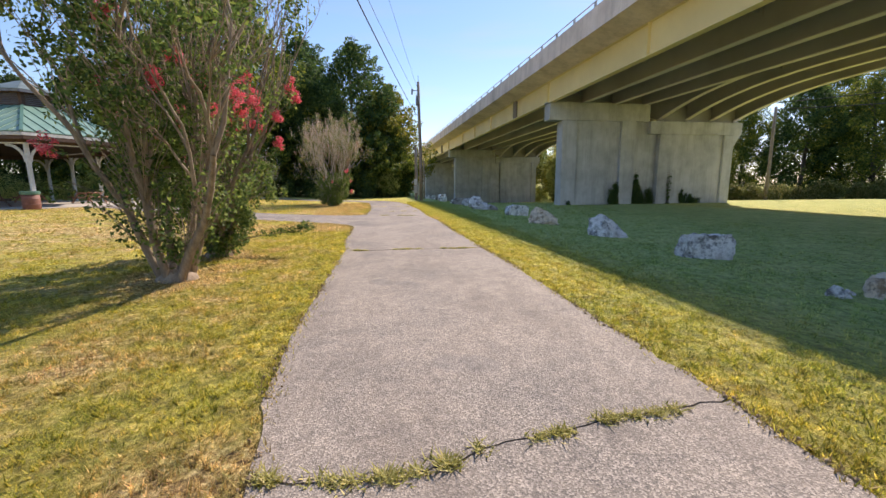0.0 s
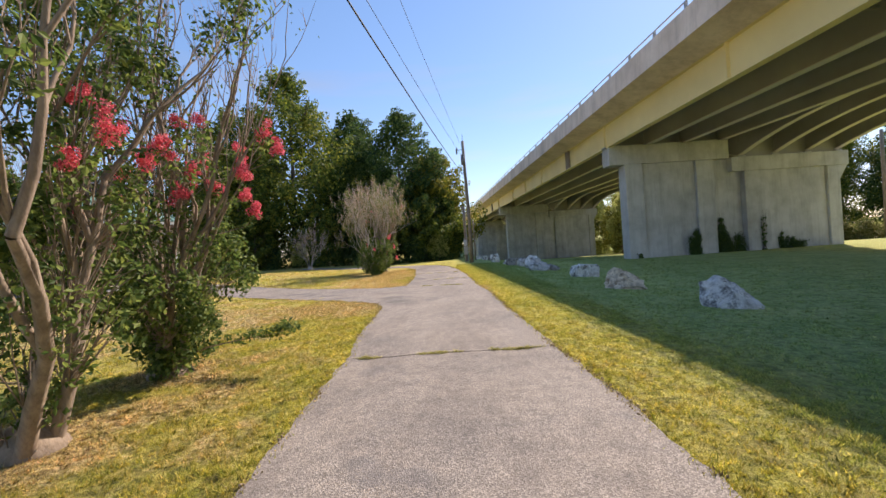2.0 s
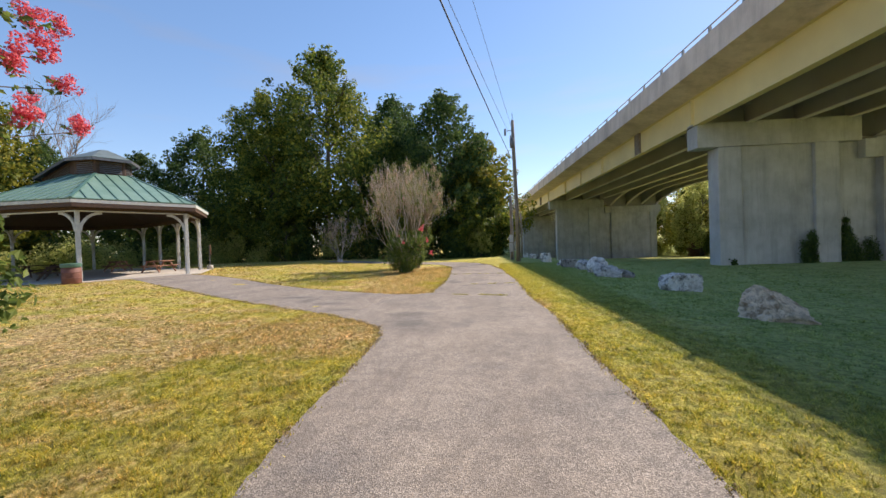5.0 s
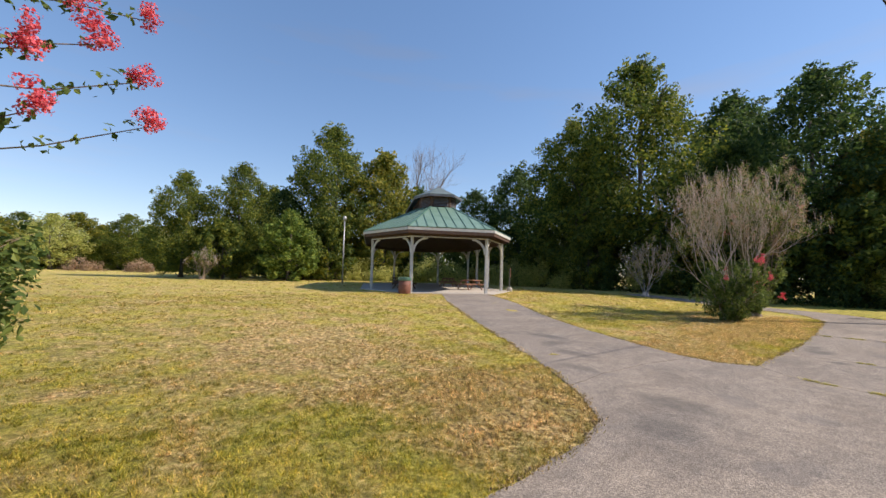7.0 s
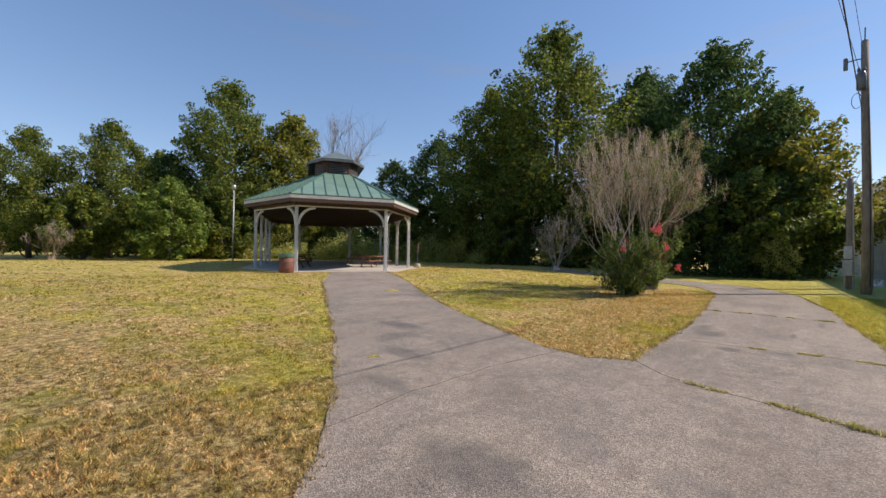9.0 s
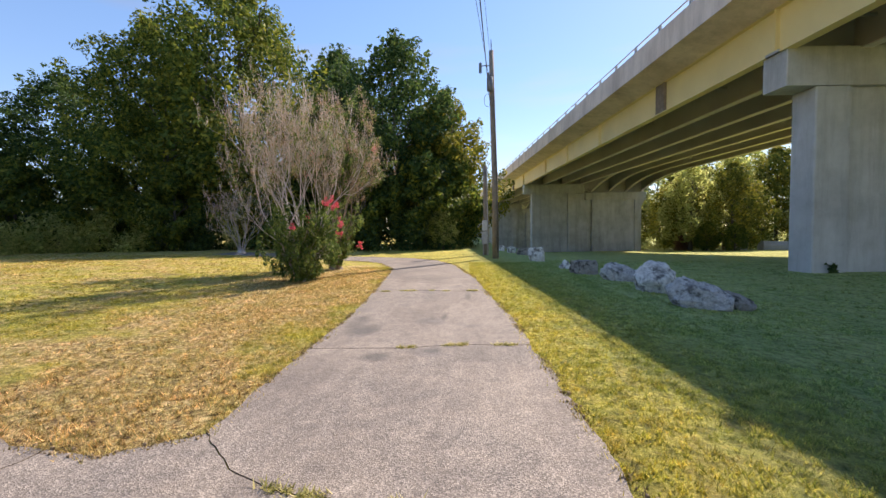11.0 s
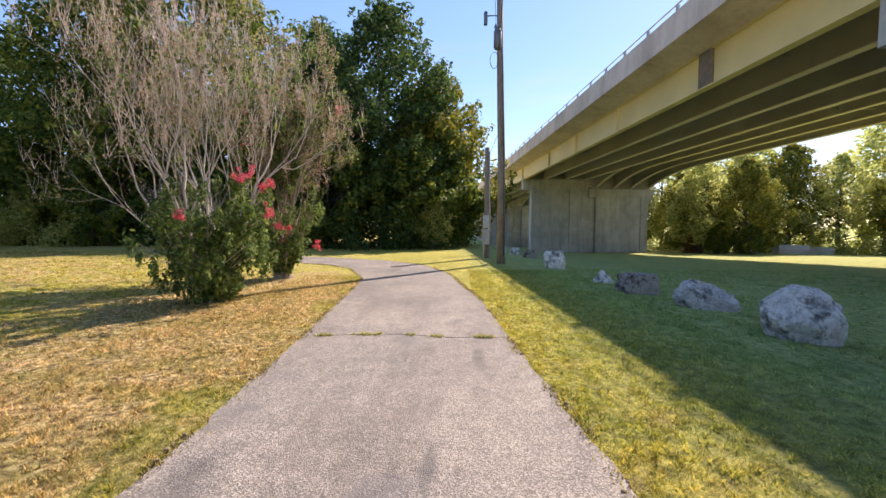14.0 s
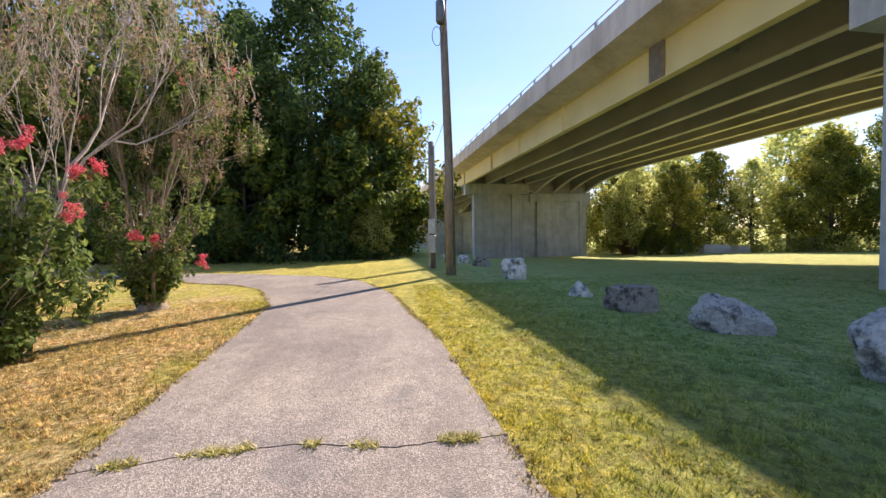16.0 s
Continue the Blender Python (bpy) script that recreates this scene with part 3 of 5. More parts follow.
    for a, c in zip(girders, girders[1:]):
        u = U0 + 2.0
        while u < U1 - 2:
            if -40 < u < 60:
                g = Geo()
                g.beam((a + 0.03, u, 9.4), (c - 0.03, u, 9.4), 0.10, 0.12)
                g.beam((a + 0.03, u, 8.98), (c - 0.03, u, 8.98), 0.10, 0.10)
                part("cross_frame", g, GIRDER, b)
            u += 7.4
    return b


NEAR_GIRDERS = [0.12, 2.95, 5.75, 8.55]
FAR_GIRDERS = [10.3, 12.9, 15.4, 17.8]
superstructure(0, NEAR_GIRDERS, False, "concrete-decked road bridge on cream-painted straight steel girders")
superstructure(0, FAR_GIRDERS, True, "road bridge on dark haunched steel girders beside the other deck")


def pier(u, near_half):
    """A wall pier with pilasters, recessed panels and a cap."""
    z = under(5 if near_half else 14, u) - 0.25
    p = thing("bridge_pier", BRIDGE @ pose(0, u, z), "weathered grey concrete bridge pier with pilasters and cap", "bridge pier", "bridge piers")
    f, b = -1.1, 0.0
    if near_half:
        top, capz = 8.05 - z, 6.62 - z
        pil = [(1.15, 2.5), (6.5, 7.85)]
        wall = (1.4, 7.7)
        cap = (0.0, 9.05)
    else:
        top, capz = 6.68 - z, 5.62 - z
        pil = [(10.15, 12.0), (16.55, 17.55)]
        wall = (10.3, 17.4)
        cap = (9.2, 18.25)
    part("cap", Geo().box(cap[0], cap[1], f, b, capz, top, 0.03), CONCRETE, p)
    w = part("panel_wall", Geo().box(wall[0], wall[1], f + 0.22, b - 0.22, 0, capz - 0.002), CONCRETE, p)
    for x0, x1 in pil:
        part("pilaster", Geo().box(x0, x1, f + 0.03, b - 0.03, 0, capz - 0.002, 0.04), CONCRETE, p)
    if not near_half:
        # corbel of the far pilaster and the narrow wall towards the near pier
        g = Geo().quadstrip([[(17.3, f + 0.05, capz - 1.0), (17.56, f + 0.05, capz - 1.0), (17.56, b - 0.05, capz - 1.0), (17.3, b - 0.05, capz - 1.0)], [(17.3, f + 0.05, capz - 0.004), (18.15, f + 0.05, capz - 0.004), (18.15, b - 0.05, capz - 0.004), (17.3, b - 0.05, capz - 0.004)]])
        part("corbel", g, CONCRETE, p)
    else:
        part("recessed_wall", Geo().box(7.85, 10.14, f + 0.45, b - 0.3, 0, capz - 0.01), CONCRETE, p)
    seat = Geo()
    for x in (NEAR_GIRDERS if near_half else FAR_GIRDERS):
        s = Geo().box(x - 0.25, x + 0.25, -0.85, -0.25, top - 0.01, (7.95 if near_half else 6.80) - z, 0.01)
        part("bearing", s, CONCRETE, p)
    return p


for k in (-1, 0, 1, 2, 3):
    for half in (True, False):
        pier(k * SPAN, half)


# ---- trees ----
def leaf_cloud(rng, clumps, count, size, up=0.3, aspect=0.55, shell=0.45, flat=0.85):
    """Leaves set round clumps (x, y, z, r): pointed quads turned mostly outward."""
    c = np.array(clumps, float)
    w = c[:, 3] ** 2
    pick = rng.choice(len(c), count, p=w / w.sum())
    d = rng.normal(size=(count, 3))
    d /= np.linalg.norm(d, axis=1, keepdims=True)
    rad = c[pick, 3] * (shell + (1.12 - shell) * rng.random(count) ** 0.6)
    pos = c[pick, :3] + d * rad[:, None] * np.array([1, 1, flat])
    nrm = d + rng.normal(size=(count, 3)) * 0.55 + np.array([0, 0, up])
    nrm /= np.linalg.norm(nrm, axis=1, keepdims=True)
    a = np.cross(nrm, rng.normal(size=(count, 3)))
    a /= np.linalg.norm(a, axis=1, keepdims=True)
    b = np.cross(nrm, a)
    s = size * (0.6 + 0.8 * rng.random(count))[:, None]
    droop = nrm * s * 0.18
    v = np.stack([pos - a * s, pos + b * s * aspect + droop, pos + a * s, pos - b * s * aspect + droop], 1).reshape(-1, 3)
    return v, np.arange(count * 4).reshape(-1, 4)


def cloud_mesh(name, v, f, material):
    me = bpy.data.meshes.new(name)
    me.from_pydata(v.tolist(), [], f.tolist())
    me.materials.append(material)
    me.update()
    return me


def leaf_part(name, v, f, material, parent, label=""):
    ob = new(name, cloud_mesh(name, v, f, material))
    ob.parent = parent
    return tagged(ob, label)


def limb(g, rng, a, d, length, r, depth, tips, bend=0.25, kids=3, sides=6, spread=0.6, lift=0.15):
    """A bent, tapering limb with its side limbs; the ends are gathered in tips."""
    pts, p, way = [a.copy()], a.copy(), d.normalized()
    steps = 4
    for i in range(steps):
        way = (way + Vector(rng.normal(size=3) * bend / steps * 1.6) + Vector((0, 0, lift / steps))).normalized()
        p = p + way * length / steps
        pts.append(p.copy())
    g.tube(pts, [r * (1 - 0.55 * i / steps) for i in range(steps + 1)], sides, False)
    if depth == 0:
        tips.append(p)
        return
    for k in range(kids):
        i = steps - (k % 3)
        t = Vector(rng.normal(size=3))
        side = (t - way * t.dot(way)).normalized()
        limb(g, rng, pts[i], way + side * spread, length * (0.55 + 0.25 * rng.random()), r * 0.5, depth - 1, tips, bend, kids, max(4, sides - 1), spread, lift)


def make_tree(name, seed, tall, wide, leaves, low=0.12, count=9000, size=0.26, label="", trunk=0.32, pointed=0.8):
    """A broad tree: a trunk with limbs and a crown of many small leaves in uneven clumps."""
    rng = np.random.default_rng(seed)
    t = thing(name, pose(0, 0, 0), label, "tree")
    g = Geo()
    lean = Vector((rng.normal() * 0.02, rng.normal() * 0.02, 1))
    pts = [Vector((lean.x * tall * k / 6 + rng.normal() * 0.06, lean.y * tall * k / 6 + rng.normal() * 0.06, tall * 0.8 * k / 6 - 0.1)) for k in range(7)]
    g.tube(pts, [trunk * (1.25 if k == 0 else 1) * (1 - 0.13 * k) for k in range(7)], 9)
    tips = []
    for k in range(11):
        h = low + (0.75 - low) * k / 11
        a = k * 2.4 + rng.random()
        r = wide * (0.75 if h < 0.5 else 0.55)
        start = pts[min(6, int(h / 0.8 * 6))]
        limb(g, rng, start, Vector((math.cos(a), math.sin(a), 0.7)), r * 0.8, trunk * 0.3, 1, tips, 0.3, 3, 5, 0.7)
    wood_parts("trunk", "limb", g, 63, 56, BARK, t)
    clumps = []
    n = int(70 + 12 * wide)
    for k in range(n):
        h = ((k + rng.random()) / n) ** 0.85
        a = k * 2.39996 + rng.normal() * 0.3
        shape = min(1.0, 0.55 + 1.5 * h) * max(0.0, 1 - h ** (1.6 + pointed)) ** 0.8
        lobe = 1 + 0.38 * noise.noise(Vector((math.cos(a) * 1.4, math.sin(a) * 1.4, h * 3.5 + seed)))
        r = wide * (0.12 + 0.12 * rng.random()) * (0.55 + 0.6 * shape)
        rr = max(0.0, wide * 1.06 * shape * lobe * (1.0 if rng.random() < 0.75 else 0.55) - r * 0.6)
        z = (low + (1 - low) * h) * tall
        clumps.append((rr * math.cos(a), rr * math.sin(a), min(z, tall - r * 0.8), r))
        # loose sprays that break the outline
        if rng.random() < 0.7:
            out, q = rr + r * (0.7 + 0.5 * rng.random()), r * 0.38
            b = a + rng.normal() * 0.15
            clumps.append((out * math.cos(b), out * math.sin(b), min(z + r * (0.5 + rng.random() * 0.6), tall + 0.3), q))
    v, f = leaf_cloud(rng, clumps, count, size)
    leaf_part("crown", v, f, leaves, t)
    return t


def plant(master, x, y, scale, turn, group="", stretch=1.0, label=""):
    o = copy_thing(master, pose(x, y, hz(x, y) - 0.05, 0, 0, turn))
    o.scale = (scale * stretch, scale * stretch, scale)
    if label:
        o["label"] = label
    if group:
        o["group"] = group
    return o


WOOD = "trees at the wood's edge"
oak = make_tree("tree", 3, 23.3, 7.6, LEAF_OAK, 0.04, 36000, 0.18, "tall broad oak in full dark green leaf", 0.4)
pine = make_tree("tree", 5, 19, 6.0, LEAF_PINE, 0.04, 26000, 0.17, "tall dark green tree at the wood's edge", 0.35, pointed=1.1)
gold = make_tree("tree", 8, 14, 4.8, LEAF_GOLD, 0.05, 17000, 0.17, "tree with sunlit yellowing leaves", 0.28)
pale = make_tree("tree", 15, 13, 4.6, LEAF_PALE, 0.10, 6500, 0.20, "sunlit pale green tree beyond the bridge", 0.26)
small = make_tree("tree", 12, 8, 3.0, LEAF_OAK, 0.04, 9000, 0.17, "small round tree in green leaf", 0.18)
fresh = make_tree("tree", 19, 7.2, 2.9, LEAF_FRESH, 0.04, 8000, 0.17, "small round tree in fresh green leaf beside the field", 0.17)
for ob, x, y, turn in ((fresh, -40.8, 23.4, 0), (oak, -18.0, 50.5, 0), (pine, -5.2, 54.0, 0), (gold, -0.9, 55.0, 0), (small, -43.5, 28.5, 0), (pale, 50.0, 76.0, 0)):
    ob.matrix_world = pose(x, y, hz(x, y) - 0.05, 0, 0, turn)
    ob["group"] = WOOD
for m, x, y, s, turn in (
    (oak, -24.5, 49.0, 0.80, 80), (pine, -14.5, 66.0, 1.22, 40), (pine, -33.5, 50.0, 0.80, 130), (pine, -10.5, 52.0, 0.72, 200), (small, -0.6, 52.0, 1.0, 30),
    (gold, -3.0, 59.0, 1.0, 100), (pine, -11.5, 57.0, 0.9, 15), (small, -8.0, 48.8, 1.0, 70), (small, -14.0, 46.5, 0.9, 160), (small, -20.5, 45.6, 0.8, 250), (gold, -2.0, 61.0, 0.85, 10),
    (oak, -28.5, 56.0, 0.72, 20), (small, -27.0, 46.8, 0.85, 310), (small, -33.0, 45.5, 0.9, 40), (small, -2.5, 50.0, 0.95, 20), (pine, -38.5, 47.0, 0.66, 300),
    # pale trees scaled under 0.3 stand in for sunlit sprays of the wood
    (pale, -8.6, 47.2, 0.24, 20), (pale, -15.5, 45.3, 0.22, 120), (pale, -0.8, 48.6, 0.28, 220), (pale, -26.0, 45.2, 0.26, 320), (oak, -48.7, 31.0, 0.87, 60), (gold, -46.2, 37.2, 1.25, 200), (oak, -48.3, 20.2, 0.56, 10), (oak, -50.5, 14.8, 0.50, 90), (pine, -50.5, 25.5, 0.60, 170), (small, -45.0, 18.0, 0.8, 120), (small, -46.5, 26.8, 0.9, 20), (pine, -46.0, 43.0, 0.7, 220), (oak, -58.0, 26.0, 0.55, 140),
    (oak, 54.5, 61.0, 0.72, 50), (pine, 59.0, 55.0, 0.9, 100), (oak, 63.5, 49.0, 0.82, 160), (pale, 44.0, 86.0, 1.2, 210), (pale, 37.0, 95.0, 1.3, 260), (pale, 30.0, 104.0, 1.25, 310), (gold, 22.0, 112.0, 1.15, 0),
    (gold, 52.5, 68.0, 1.05, 77), (oak, 68.0, 58.0, 0.85, 22), (gold, 47.5, 81.0, 1.1, 190), (pine, 70.0, 42.0, 0.85, 10), (oak, 72.0, 33.0, 0.75, 10), (gold, 41.0, 90.5, 1.15, 33), (pale, 57.0, 72.0, 1.3, 33), (gold, 33.0, 99.0, 1.1, 133), (pale, 26.0, 108.0, 1.2, 233), (pale, 49.0, 90.0, 1.45, 120), (pale, 60.0, 80.0, 1.5, 20),
    (gold, 34.0, 81.0, 0.95, 15), (pale, 32.5, 76.0, 0.95, 65), (gold, 36.5, 73.5, 0.85, 205), (small, 33.0, 73.0, 0.5, 25), (small, 35.0, 70.5, 0.45, 145)):
    plant(m, x, y, s, turn, WOOD)
for k in range(16):
    a = -0.22 + 0.036 * k
    d = 104 + 9 * math.sin(k * 2.1)
    plant((gold, oak, pale, gold)[k % 4], 1.2 - d * math.cos(a), 13.4 + d * math.sin(a), (0.68, 0.46, 0.75, 0.78)[k % 4], k * 47, "far trees across the field", 1.5)


# ---- boulders along the lawn ----
def boulder(x, y, w, d, h, seed, turn, label, cuts=(), fine=4, rock=None, sink=0.05):
    """A broken stone: a rough ball cut by planes (normal, distance), pitted and cracked, of the given size."""
    rng = np.random.default_rng(seed)
    bm = bmesh.new()
    bmesh.ops.create_icosphere(bm, subdivisions=fine, radius=1.0)
    planes = [(Vector(c[:3]).normalized(), c[3]) for c in cuts]
    planes += [(Vector(rng.normal(size=3)).normalized(), 0.66 + 0.2 * rng.random()) for _ in range(9)]
    off = Vector((seed * 3.1, seed * 1.7, 0))
    for v in bm.verts:
        c = v.co.normalized()
        p = c * 1.0
        for n, k in planes:
            over = p.dot(n) - k
            if over > 0:
                p -= n * over * 0.96
        ridge = 1 - abs(noise.noise(c * 3.1 + off)) * 2
        layer = noise.noise(Vector((c.x * 1.1, c.y * 1.1, c.z * 7.0)) + off)
        p += c * (0.10 * noise.noise(c * 1.9 + off) + 0.07 * noise.noise(c * 4.7 + off) - 0.07 * max(0.0, ridge - 0.72) / 0.28 + 0.035 * layer + 0.04 * abs(noise.noise(c * 11 + off)) + 0.022 * noise.noise(c * 23))
        p.z = max(p.z, -0.35)
        v.co = p
    lo = [min(v.co[i] for v in bm.verts) for i in range(3)]
    hi = [max(v.co[i] for v in bm.verts) for i in range(3)]
    for v in bm.verts:
        v.co = Vector(((v.co.x - (lo[0] + hi[0]) / 2) * w / (hi[0] - lo[0]), (v.co.y - (lo[1] + hi[1]) / 2) * d / (hi[1] - lo[1]), (v.co.z - lo[2]) * (h + sink) / (hi[2] - lo[2])))
    me = bpy.data.meshes.new("boulder")
    bm.to_mesh(me)
    bm.free()
    me.materials.append(rock or ROCK)
    ob = new("boulder", me)
    ob.matrix_world = pose(x, y, hz(x, y) - sink, 0, 0, turn)
    return tagged(ob, label, "boulder", "boulders lining the shaded lawn")


ROCK = make_rock("limestone_boulder")
ROCK_TAN = make_rock("tan_limestone_boulder", (0.93, 0.78, 0.60), (0.52, 0.36, 0.23))
ROCK_GREY = make_rock("layered_grey_boulder", (0.66, 0.65, 0.64), (0.20, 0.195, 0.19))
ROCK_DARK = make_rock("dark_boulder", (0.42, 0.39, 0.36), (0.10, 0.085, 0.075))
GREY = "rough grey limestone boulder on shaded grass"
TOP, SQUARE = ((0, 0, 1, 0.42),), ((0, 0, 1, 0.50), (1, 0.1, 0, 0.62), (-1, 0, 0.1, 0.62), (0, -1, 0.15, 0.52))
WEDGE = ((0.62, -0.25, 0.72, 0.36), (-0.72, -0.5, 0.35, 0.52), (0, -1, 0.4, 0.6))
boulder(8.0, 9.0, 1.25, 0.75, 0.56, 1, -6, "long pale limestone boulder with dark stains", ((0, 0, 1, 0.5), (0, -1, 0.3, 0.55), (-1, 0, 0.2, 0.6)), 5)
boulder(7.45, 5.6, 0.32, 0.28, 0.17, 2, 0, "small broken white stone in the grass", WEDGE)
boulder(7.78, 5.75, 0.22, 0.16, 0.08, 18, 20, "small broken white stone in the grass")
boulder(8.30, 5.6, 0.75, 0.6, 0.36, 3, 30, "broken tan and white stone in the grass", SQUARE, 4, ROCK_TAN)
boulder(7.65, 12.8, 1.30, 0.95, 0.70, 4, -12, "pointed white-topped grey boulder", WEDGE, 5)
boulder(6.85, 16.7, 1.30, 0.9, 0.70, 5, -10, "tan limestone boulder with a sloping top", WEDGE, 5, ROCK_TAN)
boulder(7.1, 21.65, 1.30, 0.9, 0.58, 6, 0, "flat-topped pale grey boulder", ((0, 0, 1, 0.34), (0, -1, -0.1, 0.6)), 5)
boulder(5.92, 26.0, 1.25, 0.7, 0.60, 7, -12, "long low layered grey boulder", ((0.3, -0.25, 0.9, 0.40), (0, -1, 0.2, 0.55)), 5, ROCK_GREY)
boulder(6.72, 26.1, 0.75, 0.5, 0.36, 17, -12, GREY, ((0.5, -0.2, 0.8, 0.4),), 4, ROCK_DARK)
boulder(6.0, 28.05, 1.10, 0.95, 0.80, 8, 0, "large rounded white boulder with dark pits", (), 5)
boulder(5.9, 30.25, 1.22, 0.65, 0.56, 9, -14, "long dark boulder with white veins", ((0.35, -0.3, 0.85, 0.40), (0.1, -1, 0.1, 0.55)), 5, ROCK_GREY)
boulder(5.2, 31.85, 0.93, 0.65, 0.50, 10, 6, "square-cut dark boulder with a pale edge", SQUARE, 5, ROCK_DARK)
boulder(5.05, 33.6, 0.65, 0.5, 0.36, 11, 40, GREY, WEDGE)
boulder(4.47, 37.15, 0.86, 0.65, 0.66, 12, 0, "white-topped grey boulder on grass", ((0, 0, 1, 0.6), (1, 0, 0.2, 0.6)))
boulder(4.75, 43.9, 0.90, 0.6, 0.46, 13, 0, "low dark boulder on shaded grass", TOP, 4, ROCK_DARK)
boulder(4.2, 46.0, 0.75, 0.6, 0.44, 14, 60, GREY, TOP)
boulder(3.6, 48.0, 0.7, 0.5, 0.40, 15, 10, GREY, TOP)


# ---- the pavilion ----
PAV = Vector((-21.5, 28.25, 0.0))
PAV_AWAY = Vector((-0.887, 0.462, 0.0)).normalized()
PAV_SIDE = Vector((0.462, 0.887, 0.0)).normalized()
PAV_LONG = 10.5
PAV_Z = 0.33
PAV_TURN = math.degrees(math.atan2(PAV_SIDE.y, PAV_SIDE.x))


def stretched_hexagon(r, long=PAV_LONG):
    """Corners of a hexagon drawn out along its depth; local x runs along the front, y to the back."""
    h = r * math.sqrt(3) / 2
    return [(-r / 2, -h), (r / 2, -h), (r, 0), (r, long), (r / 2, h + long), (-r / 2, h + long), (-r, long), (-r, 0)]


def pavilion():
    m = Matrix.Translation((PAV.x, PAV.y, PAV_Z)) @ pose(0, 0, 0, 0, 0, PAV_TURN)
    p = thing("pavilion", m, "open park pavilion with white posts and green metal roof", "pavilion")
    posts = stretched_hexagon(4.75)
    third = PAV_LONG / 3
    posts = posts[:3] + [(4.75, third), (4.75, 2 * third)] + posts[3:7] + [(-4.75, 2 * third), (-4.75, third)] + posts[7:]
    count = len(posts)
    top = 3.42
    first = None
    mid = Vector((0, PAV_LONG / 2, 0))
    for i, (x, y) in enumerate(posts):
        g = Geo().box(x - 0.09, x + 0.09, y - 0.09, y + 0.09, 0, top, 0.015)
        post = part("post", g, WHITE_WOOD, p)
        for j in (i - 1, (i + 1) % count):
            d = (Vector((*posts[j], 0)) - Vector((x, y, 0))).normalized()
            arc = [Vector((x, y, 0)) + d * (0.1 + 0.85 * (1 - math.cos(a))) + Vector((0, 0, top - 0.95 + 0.9 * math.sin(a))) for a in [k * math.pi / 2 / 7 for k in range(8)]]
            b = Geo()
            s = d.cross(Vector((0, 0, 1))) * 0.045
            rings = []
            for k, q in enumerate(arc):
                t = (arc[min(k + 1, 7)] - arc[max(k - 1, 0)]).normalized()
                n = s.normalized().cross(t) * 0.065
                rings.append([tuple(q + s + n), tuple(q - s + n), tuple(q - s - n), tuple(q + s - n)])
            b.quadstrip(rings)
            part("curved_brace", b, WHITE_WOOD, post)
        a, c = posts[i], posts[(i + 1) % count]
        part("ring_beam", Geo().beam((*a, top + 0.1), (*c, top + 0.1), 0.16, 0.24), BROWN_WOOD, p)
        part("beam_trim", Geo().beam((a[0] * 1.02, a[1] - 0.09 * (a[1] < 0), top + 0.02), (c[0] * 1.02, c[1] - 0.09 * (c[1] < 0), top + 0.02), 0.05, 0.07), WHITE_WOOD, p)
    CUP = PAV_LONG - 1.7
    cup_ring = lambda r: [(x, y + 0.85) for x, y in stretched_hexagon(r, CUP)]
    eave, neck = stretched_hexagon(5.4), cup_ring(1.50)
    wall_out, wall_in, cup_eave, ridge = cup_ring(1.36), cup_ring(1.24), cup_ring(1.78), cup_ring(0.25)
    z0, z1 = 3.98, 5.9
    soffit = Geo()
    soffit.v = [(x, y, z0 - 0.26) for x, y in stretched_hexagon(5.35)] + [(x * 0.98, y, z1 - 0.35) for x, y in neck]
    soffit.f = [(i, (i + 1) % 8, 8 + (i + 1) % 8, 8 + i) for i in range(8)] + [tuple(range(8, 16))]
    part("ceiling_panel", soffit, BROWN_WOOD, p, "dark brown board ceiling")
    for i in range(8):
        j = (i + 1) % 8
        A, B, C, D = (Vector((*eave[i], z0)), Vector((*eave[j], z0)), Vector((*neck[j], z1)), Vector((*neck[i], z1)))
        g = Geo()
        n = (B - A).cross(D - A).normalized() * 0.05
        g.quadstrip([[tuple(q) for q in (A, B, C, D)], [tuple(q + n) for q in (A, B, C, D)]])
        panel = part("roof_panel", g, ROOF, p)
        e, up = (B - A), None
        inward = n.cross(B - A).normalized()
        length = (D - A).dot(inward)
        k = int(e.length / 0.55)
        ex = e.normalized()
        for s in range(1, k):
            q = A + ex * e.length * s / k
            u = (q - A).dot(ex)
            ul, ur = (D - A).dot(ex), e.length - (C - A).dot(ex)
            run = length
            if u < ul:
                run = length * u / ul
            elif e.length - u < ur:
                run = length * (e.length - u) / ur
            if run > 0.3:
                part("seam", Geo().beam(q + n * 1.3, q + inward * run + n * 1.3, 0.04, 0.05), ROOF_SEAM, panel)
        part("hip_cap", Geo().beam(A + n * 1.4, D + n * 1.4, 0.14, 0.05), ROOF_SEAM, panel)
        part("fascia", Geo().beam(A * 1.0 + Vector((0, 0, -0.10)), B + Vector((0, 0, -0.10)), 0.06, 0.16), WHITE_WOOD, p, "white eave board")
        part("fascia_lower", Geo().beam(Vector((A.x * 0.985, A.y, A.z - 0.27)), Vector((B.x * 0.985, B.y, B.z - 0.27)), 0.05, 0.22), BROWN_WOOD, p)
        # cupola wall with louvres
        wall = Geo()
        c0 = Vector((0, PAV_LONG / 2, 0))
        a0, a1 = Vector((*wall_out[i], z1 - 0.02)), Vector((*wall_out[j], z1 - 0.02))
        b_in0, b_in1 = Vector((*wall_in[i], z1 - 0.02)), Vector((*wall_in[j], z1 - 0.02))
        up = Vector((0, 0, 0.95))
